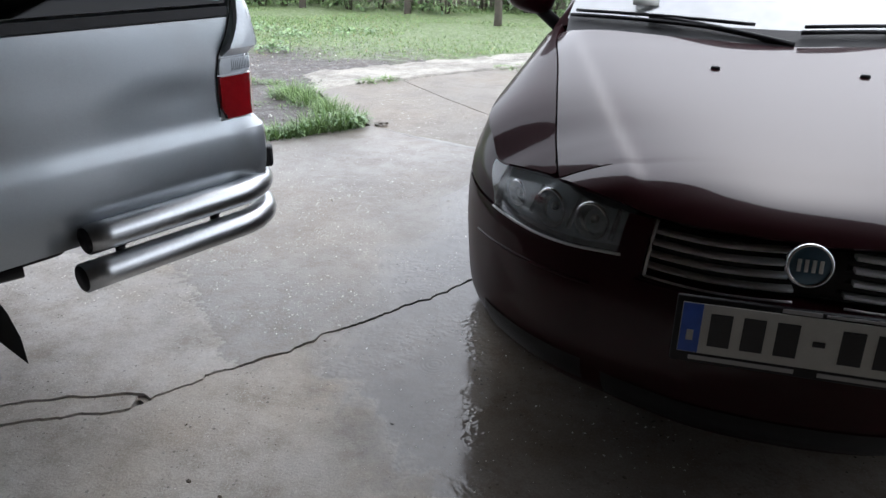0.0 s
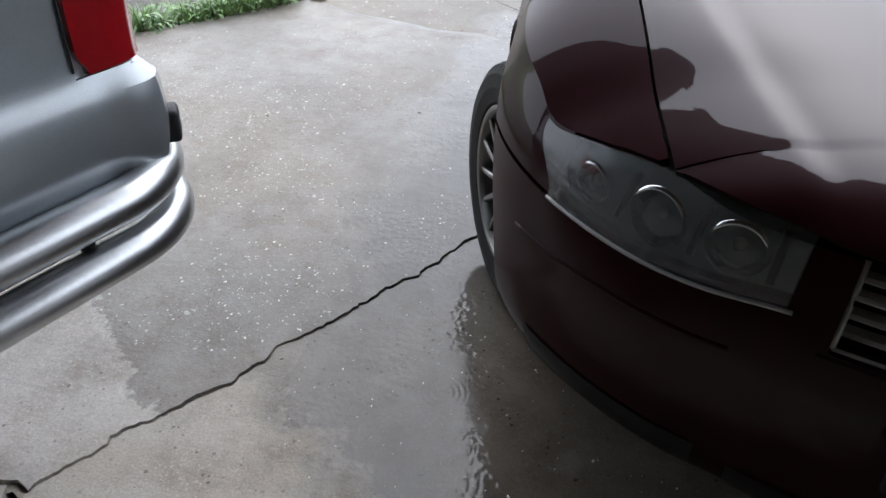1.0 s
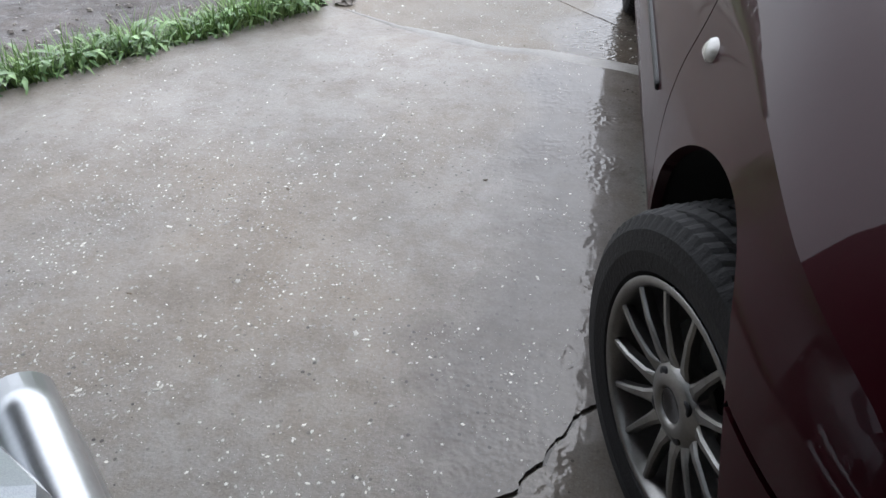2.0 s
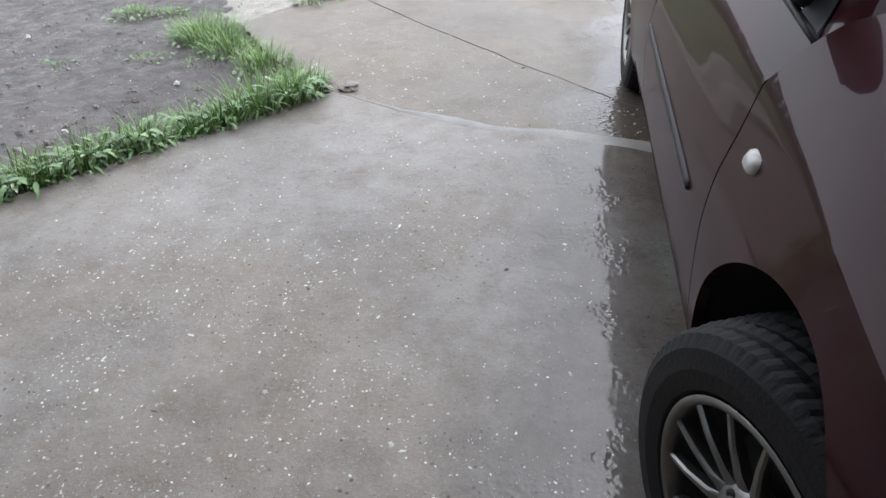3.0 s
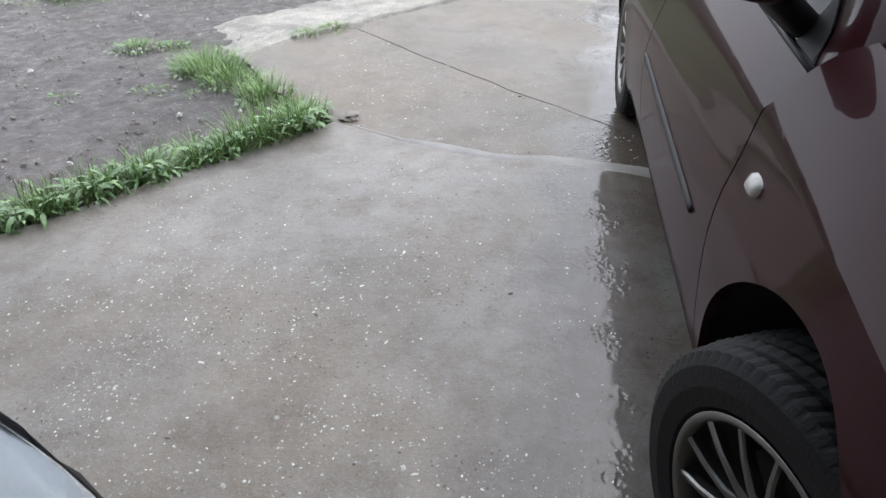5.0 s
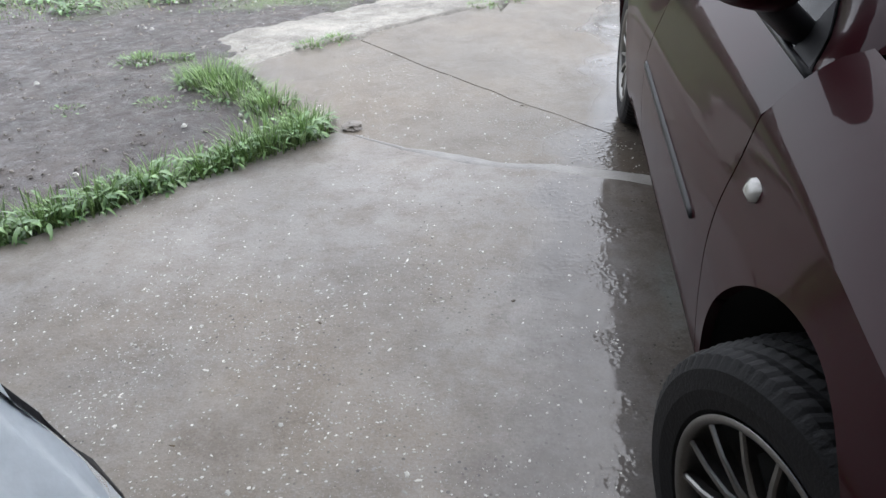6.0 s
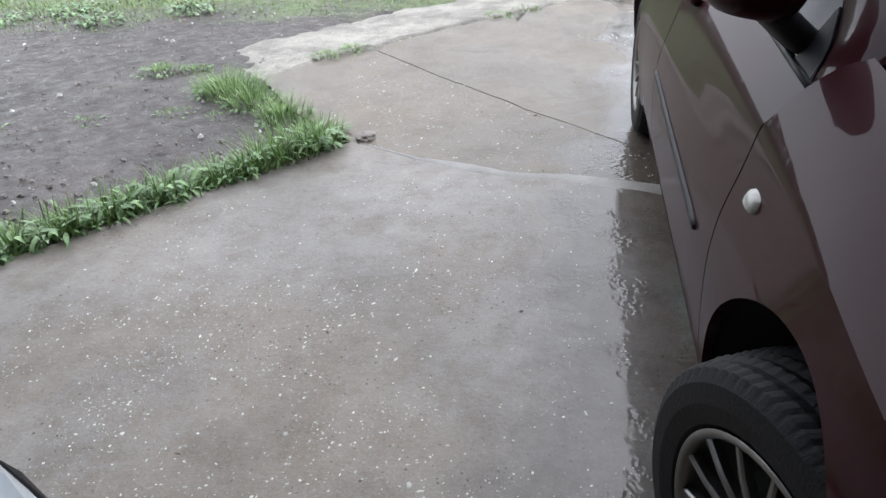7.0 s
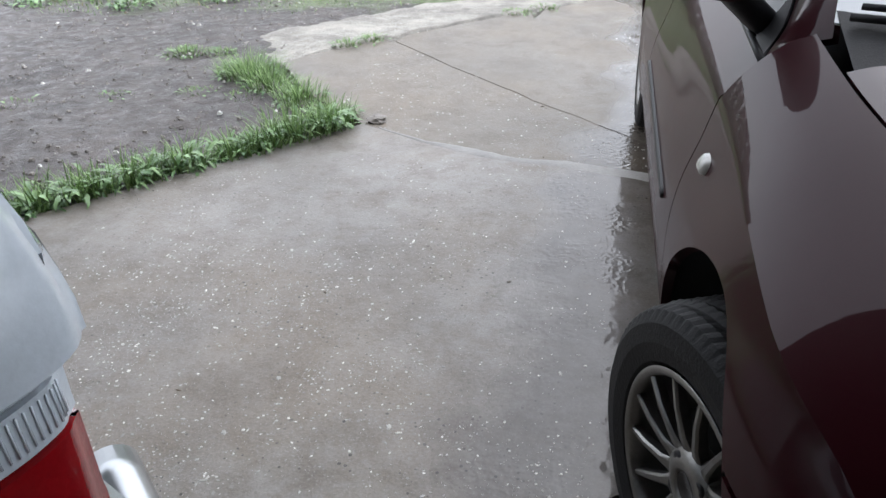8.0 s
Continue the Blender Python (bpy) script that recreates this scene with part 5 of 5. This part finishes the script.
def suv_hood(a, b):
    y, e = lerp(-4.25, -3.1, a), 2 * b - 1
    w = lerp(0.66, 0.86, a ** 0.4)
    return Vector((XS + w * e, y + 0.05 * e * e * (1 - a), 1.065 + 0.06 * (1 - e * e) * (0.4 + a)))


panel("bonnet", [(suv_hood, 10, 12)], M_SILVER, suv, "silver bonnet", 0.02)


def suv_shield(a, b):
    e = 2 * a - 1
    return Vector((XS + 0.80 * e, -3.12 + 0.08 * e * e, 1.10)).lerp(Vector((XS + 0.68 * e, -2.72, 1.60)), b)


panel("windscreen", [(suv_shield, 10, 6)], M_DARKGLASS, suv, "", 0.004)
bm = bmesh.new()
block(bm, pose(XS, -2.3, 0.56), 1.0, 3.9, 0.30, 0.04)
block(bm, pose(XS, -0.42, 0.60), 1.45, 0.62, 0.10, 0.03)
part("underbody", bm, M_VOID, suv, "dark underbody")
bm = bmesh.new()
tube(bm, [(XS + 0.55, -1.5, 0.46), (XS + 0.60, -0.9, 0.50), (XS + 0.66, -0.55, 0.50)], 0.028, 10)
part("exhaust_pipe", bm, M_BLACK, suv)
bm = bmesh.new()
block(bm, pose(XS, -1.9, 1.0), 1.5, 1.3, 0.5, 0.08)
part("seat_row", bm, M_SEAT, suv)
s0 = wheel("wheel", "silver wheel with a wide black tyre", pose(0, 0, 0), 0.365, 0.235, 0.215, 6)
s0.parent = suv
s0.matrix_basis = pose(-0.02, YA, 0.365, 0, 0, 180)
for k in ("category",):
    del s0[k]
for m in (pose(-0.02, -3.65, 0.365, 0, 0, 180), pose(-1.78, YA, 0.365), pose(-1.78, -3.65, 0.365)):
    q = copy_thing(s0, m)
    q.parent = suv


# ---- the shelter: a board roof over the cars, open to the yard ----
NX, NY, EX, EY = 0.368, 0.930, 0.930, -0.368
OX, OY = -0.20, 0.22


def plan(e, n):
    """A point of the shelter's own axes: e along the eaves, n outwards."""
    return OX + EX * e + NX * n, OY + EY * e + NY * n


def prism(bm, e0, e1, n0, n1, z0, z1, slope=0.0):
    """A board or wall in the shelter's axes; slope lifts it inwards."""
    vs = []
    for n in (n0, n1):
        for e in (e0, e1):
            x, y = plan(e, n)
            lift = slope * (EAVES - n)
            vs += [bm.verts.new((x, y, z0 + lift)), bm.verts.new((x, y, z1 + lift))]
    a, A, b, B, c, Cc, d, D = vs
    for f in ((a, b, d, c), (A, Cc, D, B), (a, A, B, b), (c, d, D, Cc), (a, c, Cc, A), (b, B, D, d)):
        bm.faces.new(f)


EAVES = 0.0
bm = bmesh.new()
prism(bm, -4.7, 3.8, -5.7, EAVES, 2.60, 2.64, 0.16)
tagged(part("ceiling", bm, M_ROOF, None, "", False), "dark board ceiling of the open shelter", "ceiling", kind="structure")
for k in range(10):
    bm = bmesh.new()
    e = -4.6 + k * 0.92
    prism(bm, e, e + 0.08, -5.6, EAVES + 0.05 + 0.03 * (k % 3), 2.46, 2.597, 0.16)
    tagged(part("rafter", bm, M_ROOF, None, "", False), "dark wooden rafter under the board roof", "rafter", group="rafters")
bm = bmesh.new()
tube(bm, [(*plan(-4.7 + 8.5 * k / 12, EAVES + 0.05), 2.60) for k in range(13)], 0.06, 12)
tagged(part("rain_gutter", bm, M_ROOF), "dark rain gutter along the eaves", "gutter")
# unseen walls, added only to keep the inside of the shelter dark
for nm, dims in (("unseen_wall_back", (-4.7, 3.8, -5.9, -5.7, -0.05, 3.9)), ("unseen_wall_side_1", (-4.7, -4.5, -5.7, -1.2, -0.05, 3.7)), ("unseen_wall_side_2", (3.6, 3.8, -5.7, -0.1, -0.05, 3.7))):
    bm = bmesh.new()
    prism(bm, *dims)
    tagged(part(nm, bm, M_WALL, None, "", False), "unseen dark wall added to keep light out of the shelter", "wall", kind="structure")

# ---- yard plants ----
grow = random.Random(11)


def blade(vl, fl, x, y, z, h, w, lean, az, curl=0.5, n=3):
    """A bent grass blade as a tapering ribbon."""
    ca, sa = math.cos(az), math.sin(az)
    base = len(vl)
    for k in range(n + 1):
        t = k / n
        out = lean * h * (t ** (1 + curl))
        ww = w * (1 - t) * (0.6 + 1.2 * t * (1 - t)) + 0.0004
        zz = z + h * t * (1 - 0.35 * lean * t)
        vl.append((x + ca * out - sa * ww, y + sa * out + ca * ww, zz))
        vl.append((x + ca * out + sa * ww, y + sa * out - ca * ww, zz))
    for k in range(n):
        fl.append((base + 2 * k, base + 2 * k + 1, base + 2 * k + 3, base + 2 * k + 2))


def leaf(vl, fl, x, y, z, L, w, az, rise, droop):
    """A broad leaf: a folded, pointed blade of five cross-sections on a short stalk."""
    ca, sa = math.cos(az), math.sin(az)
    base = len(vl)
    prof = (0.12, 0.75, 1.0, 0.62, 0.04)
    for k, p in enumerate(prof):
        t = k / 4
        r = L * (0.15 + 0.85 * t)
        zz = z + rise * L * t - droop * L * t * t
        for o, f in ((-1, 0.22), (0, 0.0), (1, 0.22)):
            vl.append((x + ca * r - sa * o * w * p, y + sa * r + ca * o * w * p, zz + f * w * p))
    for k in range(4):
        for o in (0, 1):
            a = base + 3 * k + o
            fl.append((a, a + 1, a + 4, a + 3))


def plant_mesh(name, vl, fl, material, parent=None, label=""):
    me = bpy.data.meshes.new(name)
    me.from_pydata(vl, [], fl)
    for f in me.polygons:
        f.use_smooth = True
    me.materials.append(material)
    ob = new(name, me)
    ob.parent = parent
    if label:
        tagged(ob, label)
    return ob


def edge_point(t):
    """Along the slab's edge towards the yard, t in 0..1."""
    x = lerp(-3.0, -1.37, t)
    return x, table([(-5.6, -2.65), (-2.283, 1.238), (-2.021, 1.555), (-1.708, 1.934), (-1.335, 2.37)], x)


# weeds along the slab edge, clump by clump
for k in range(22):
    t = (k + 0.5) / 22
    cx, cy = edge_point(t)
    cx, cy = cx - 0.05 + grow.uniform(-0.03, 0.02), cy + 0.045 + grow.uniform(-0.02, 0.03)
    tall = 0.85 + 0.9 * noise.noise((k * 0.7, 3, 0)) + (0.35 if k > 18 else 0)
    w = thing("weed_clump", "green broad-leaved weeds and grass at the concrete edge", "weeds", pose(cx, cy, -0.02), group="weeds along the slab")
    vl, fl, vg, fg = [], [], [], []
    broad = 1.0 + 0.5 * noise.noise((k * 1.3, 9, 2))
    for _ in range(int(44 * broad)):
        a, r = grow.uniform(0, math.tau), grow.uniform(0.0, 0.085)
        leaf(vl, fl, r * math.cos(a), r * math.sin(a), grow.uniform(0.005, 0.085) * tall, grow.uniform(0.05, 0.13), grow.uniform(0.005, 0.013) * broad, a + grow.uniform(-0.8, 0.8), grow.uniform(0.2, 0.9), grow.uniform(0.3, 0.9))
    for _ in range(int(130 / broad)):
        a, r = grow.uniform(0, math.tau), grow.uniform(0.0, 0.10)
        blade(vg, fg, r * math.cos(a), r * math.sin(a), 0, grow.uniform(0.07, 0.19) * tall, grow.uniform(0.003, 0.006), grow.uniform(0.2, 0.9), a + grow.uniform(-1, 1))
    tagged(plant_mesh("foliage", vl, fl, M_WEED, w), kind="stuff")
    tagged(plant_mesh("grass", vg, fg, M_GRASS, w), kind="stuff")

# grass tufts by the joint and on the kerb strip
TUFTS = [(-2.28, 3.10, 0.22, 0.20, 380), (-2.06, 2.90, 0.17, 0.17, 210), (-1.80, 2.70, 0.15, 0.17, 200), (-1.52, 2.46, 0.13, 0.15, 150), (-2.95, 3.52, 0.17, 0.07, 150), (-2.72, 3.56, 0.12, 0.06, 80), (-1.90, 3.80, 0.10, 0.07, 70), (-1.76, 3.96, 0.10, 0.07, 80), (-0.86, 4.92, 0.12, 0.06, 80), (-0.66, 5.12, 0.12, 0.06, 70), (-2.45, 2.75, 0.12, 0.04, 60), (-2.15, 2.70, 0.12, 0.05, 70), (-3.4, 2.4, 0.14, 0.03, 40), (-2.9, 2.62, 0.12, 0.03, 40)]
for x, y, rad, h, n in TUFTS:
    w = thing("grass_tuft", "fresh green grass tuft between concrete and mud", "grass tuft", pose(x, y, -0.015 if y < 3.7 or x < -2.5 else 0.004), group="grass tufts")
    vg, fg, vl, fl = [], [], [], []
    for _ in range(int(n * 1.5)):
        a, r = grow.uniform(0, math.tau), rad * math.sqrt(grow.random())
        blade(vg, fg, r * math.cos(a), r * math.sin(a) * 0.8, 0, h * grow.uniform(0.45, 1.1) * (1.15 - 0.6 * r / rad), grow.uniform(0.002, 0.004), grow.uniform(0.3, 1.1), a + grow.uniform(-0.9, 0.9))
    for _ in range(n // 6):
        a, r = grow.uniform(0, math.tau), rad * math.sqrt(grow.random())
        leaf(vl, fl, r * math.cos(a), r * math.sin(a), h * 0.25 * grow.random(), grow.uniform(0.03, 0.06), grow.uniform(0.006, 0.012), a, grow.uniform(0.2, 0.8), 0.5)
    tagged(plant_mesh("grass", vg, fg, M_GRASS, w), kind="stuff")
    tagged(plant_mesh("foliage", vl, fl, M_WEED, w), kind="stuff")

# lawn beyond the mud
vl, fl, vd, fd = [], [], [], []
count = 0
while count < 80000:
    x, y = grow.uniform(-9.5, 4.0), 4.3 + 7.5 * grow.random() ** 1.15
    if y < 5.75 + (x + 1.2) * 1.03 and x > -2.85:
        continue
    if on_concrete(x, y) or (x > -3 and y < 5.75 + (x + 1.2) * 1.03):
        continue
    dens = sstep(4.5, 5.6, y + 0.6 * noise.noise((x * 0.8, y * 0.8, 2))) * (0.35 + 0.65 * sstep(-0.25, 0.2, noise.noise((x * 0.55, y * 0.9, 9))))
    if 6.7 < y < 8.3 and x > -2.6:
        dens *= 0.12
    if grow.random() > dens:
        continue
    count += 1
    h = grow.uniform(0.012, 0.045) * (1 + 0.5 * noise.noise((x, y, 1)))
    if grow.random() < 0.10:
        blade(vd, fd, x, y, 0, h, 0.006, grow.uniform(0.5, 1.2), grow.uniform(0, math.tau), n=2)
    else:
        blade(vl, fl, x, y, 0, h, grow.uniform(0.003, 0.007), grow.uniform(0.4, 1.2), grow.uniform(0, math.tau), n=2)
tagged(plant_mesh("lawn_grass", vl, fl, M_GRASS), "short patchy green grass of the yard", "grass", kind="stuff")
tagged(plant_mesh("dry_grass", vd, fd, M_DRY), "yellowed dry grass among the green", "grass", kind="stuff")

# low plants in the mud
for x, y, r in ((-4.22, 4.85, 0.16), (-3.61, 5.30, 0.22), (-4.7, 5.2, 0.2), (-3.9, 6.4, 0.28), (-3.3, 6.9, 0.3), (-4.6, 6.9, 0.3), (-5.2, 4.9, 0.2)):
    vl, fl = [], []
    for _ in range(70):
        a, q = grow.uniform(0, math.tau), r * math.sqrt(grow.random())
        leaf(vl, fl, q * math.cos(a), q * math.sin(a), grow.uniform(0, 0.06), grow.uniform(0.05, 0.10), grow.uniform(0.014, 0.026), a + grow.uniform(-0.7, 0.7), grow.uniform(0.2, 0.9), 0.6)
    w = plant_mesh("yard_plant", vl, fl, M_WEED)
    w.matrix_world = pose(x, y, -0.01)
    tagged(w, "low green broad-leaved plant in the mud", "plant", group="yard plants")

# clods and stones on the mud, grit on the concrete
def bits(name, n, area, size, material, label, flat=0.6, z=0.0, keep=None, long=1.0):
    vl, fl = [], []
    k = 0
    while k < n:
        x, y = grow.uniform(*area[0]), grow.uniform(*area[1])
        if keep and not keep(x, y):
            continue
        k += 1
        s0 = size * (0.35 + 1.9 * grow.random() ** 4)
        b = len(vl)
        az = grow.uniform(0, math.tau)
        turn, st = grow.uniform(0, math.pi), 1 + (long - 1) * grow.random()

        def spin(p, q, h):
            p, q = p * st, q / st
            return (x + p * math.cos(turn) - q * math.sin(turn), y + p * math.sin(turn) + q * math.cos(turn), h)
        for i in range(5):
            a = az + i * math.tau / 5
            rr = s0 * grow.uniform(0.7, 1.15)
            vl.append(spin(rr * math.cos(a), rr * math.sin(a), z - 0.002))
        for i in range(5):
            a = az + i * math.tau / 5 + 0.3
            rr = s0 * grow.uniform(0.35, 0.6)
            vl.append(spin(rr * math.cos(a), rr * math.sin(a), z + s0 * flat * grow.uniform(0.7, 1.2)))
        for i in range(5):
            fl.append((b + i, b + (i + 1) % 5, b + 5 + (i + 1) % 5, b + 5 + i))
        fl.append(tuple(b + 5 + i for i in range(5)))
    me = bpy.data.meshes.new(name)
    me.from_pydata(vl, [], fl)
    me.materials.append(material)
    return tagged(new(name, me), label, "grit", kind="stuff")


def island(name, lo, hi, rough=0.7):
    m = leafy(name, lo, hi, rough)
    return m


M_CHIP = island("stone_chips", (0.29, 0.27, 0.24), (0.68, 0.66, 0.61), 0.4)
M_CLOD = island("clods", (0.16, 0.14, 0.122), (0.28, 0.25, 0.22), 0.6)
M_LITTER = island("leaf_litter", (0.03, 0.026, 0.02), (0.10, 0.075, 0.045), 0.7)
yard = lambda x, y: not on_concrete(x, y) and y > table([(-5.6, -2.65), (-2.283, 1.238), (-1.335, 2.37)], x) + 0.1
bits("mud_clods", 4500, ((-6.5, -1.4), (1.0, 6.0)), 0.0085, M_CLOD, "small clods of wet mud", 0.45, -0.008, yard)
bits("yard_stones", 420, ((-6.5, -1.4), (1.0, 6.0)), 0.010, M_CHIP, "pale pebbles in the mud", 0.6, 0.0, yard)
paved = lambda x, y: on_concrete(x, y) and y > CRY(x) + 0.03


def CRY(x):
    return table(CRACK, x)


def strewn(x, y):
    """Where the cement skin has worn off and the aggregate shows."""
    n = noise.noise((x * 1.6, y * 1.6, 4)) + 0.6 * noise.noise((x * 5, y * 5, 8))
    return paved(x, y) and x < -0.12 - 0.1 * n and grow.random() < sstep(-0.5, 0.45, n) * (1 - 0.75 * sstep(0.5, 1.5, y))


bits("stone_chips", 11000, ((-2.0, 0.0), (-0.4, 2.0)), 0.0035, M_CHIP, "fine pale stone chips set in the concrete", 0.10, 0.0031, strewn, 1.5)
bits("stone_chips", 380, ((-1.7, -0.2), (-0.3, 1.3)), 0.0062, M_CHIP, "larger pale stone chips set in the concrete", 0.10, 0.0031, strewn, 1.7)
bits("stone_chips", 2600, ((-1.6, 0.2), (2.0, 4.4)), 0.0042, M_CHIP, "pale stone chips set in the concrete", 0.10, 0.0011, paved, 1.5)
bits("stone_chips", 1700, ((-1.2, 0.7), (-2.0, 0.0)), 0.0032, M_CHIP, "pale stone chips set in the worn slab", 0.10, 0.0002, lambda x, y: y < CRY(x) - 0.04, 1.5)
bits("leaf_litter", 60, ((-1.8, -0.1), (-0.2, 3.4)), 0.0050, M_LITTER, "dark wet bits of leaf and soil", 0.15, 0.0035, paved, 1.7)
bits("leaf_litter", 60, ((-1.2, 0.6), (-1.8, -0.2)), 0.005, M_LITTER, "dark wet bits of leaf and soil", 0.15, 0.001, lambda x, y: y < CRY(x) - 0.03, 1.7)
# clod on the slab corner
bm = bmesh.new()
bmesh.ops.create_icosphere(bm, subdivisions=3, radius=0.05)
for v in bm.verts:
    v.co *= 1 + 0.5 * noise.noise(v.co * 30) + 0.25 * noise.noise(v.co * 80)
    v.co.z *= 0.45
o = part("soil_clod", bm, M_CLOD, None, "", False)
o.matrix_world = pose(-1.27, 2.42, 0.008)
tagged(o, "crumbled dark soil clod on the slab corner", "soil clod")

# ---- end of the yard: scrub, fence, tree trunks ----
for k in range(26):
    x = -8.6 + k * 0.42
    y = 9.9 + 0.35 * math.sin(k * 1.7) + (0.5 if x > -2.4 else 0.0)
    b = thing("bush", "tangled green bush at the end of the yard", "bush", pose(x, y, 0.0), group="bushes")
    vl, fl = [], []
    for _ in range(420):
        a, q, zz = grow.uniform(0, math.tau), 0.42 * math.sqrt(grow.random()), 0.05 + 1.1 * grow.random() ** 1.3
        q *= 1.1 - 0.35 * zz + 0.25 * noise.noise((a, zz * 2, k))
        leaf(vl, fl, q * math.cos(a), q * math.sin(a), zz, grow.uniform(0.05, 0.11), grow.uniform(0.015, 0.032), a + grow.uniform(-1, 1), grow.uniform(-0.1, 0.8), 0.6)
    plant_mesh("foliage", vl, fl, M_BUSH, b)
    bm = bmesh.new()
    for _ in range(7):
        a = grow.uniform(0, math.tau)
        tube(bm, [(0.05 * math.cos(a), 0.05 * math.sin(a), -0.03), (0.16 * math.cos(a), 0.16 * math.sin(a), 0.5), (0.3 * math.cos(a + 0.3), 0.3 * math.sin(a + 0.3), 1.0)], 0.012, 5, True, (1, 0.7, 0.3))
    part("stems", bm, M_BARK, b)
fence = thing("board_fence", "weathered grey board fence behind the bushes", "fence", pose(-2.5, 11.0, 0))
for k in range(64):
    o = rounded("board", pose(-6.3 + 0.2 * k, 0.02 * math.sin(k * 2.1), 0.72 + 0.03 * math.sin(k * 5.0)), 0.17, 0.022, 1.5, 0.004, M_WOOD, fence, "", False)
for z in (0.35, 1.1):
    rounded("rail", pose(0, 0.05, z), 13.0, 0.05, 0.09, 0.006, M_WOOD, fence, "", False)


for x, y, h in ((-1.62, 8.35, 1.25), (-3.3, 9.3, 1.3), (0.3, 8.9, 1.25), (-5.2, 9.4, 1.3)):
    bm = bmesh.new()
    tube(bm, [(0.01 * math.sin(k * 1.3), 0.01 * math.cos(k * 0.9), -0.1 + (h + 0.1) * k / 6) for k in range(7)], 0.055, 10, True, (1.15, 1.05, 1, 1, 0.97, 0.95, 0.9))
    o = part("wooden_post", bm, M_BARK)
    o.matrix_world = pose(x, y, 0)
    tagged(o, "dark weathered round wooden post in the grass", "post", group="yard posts")
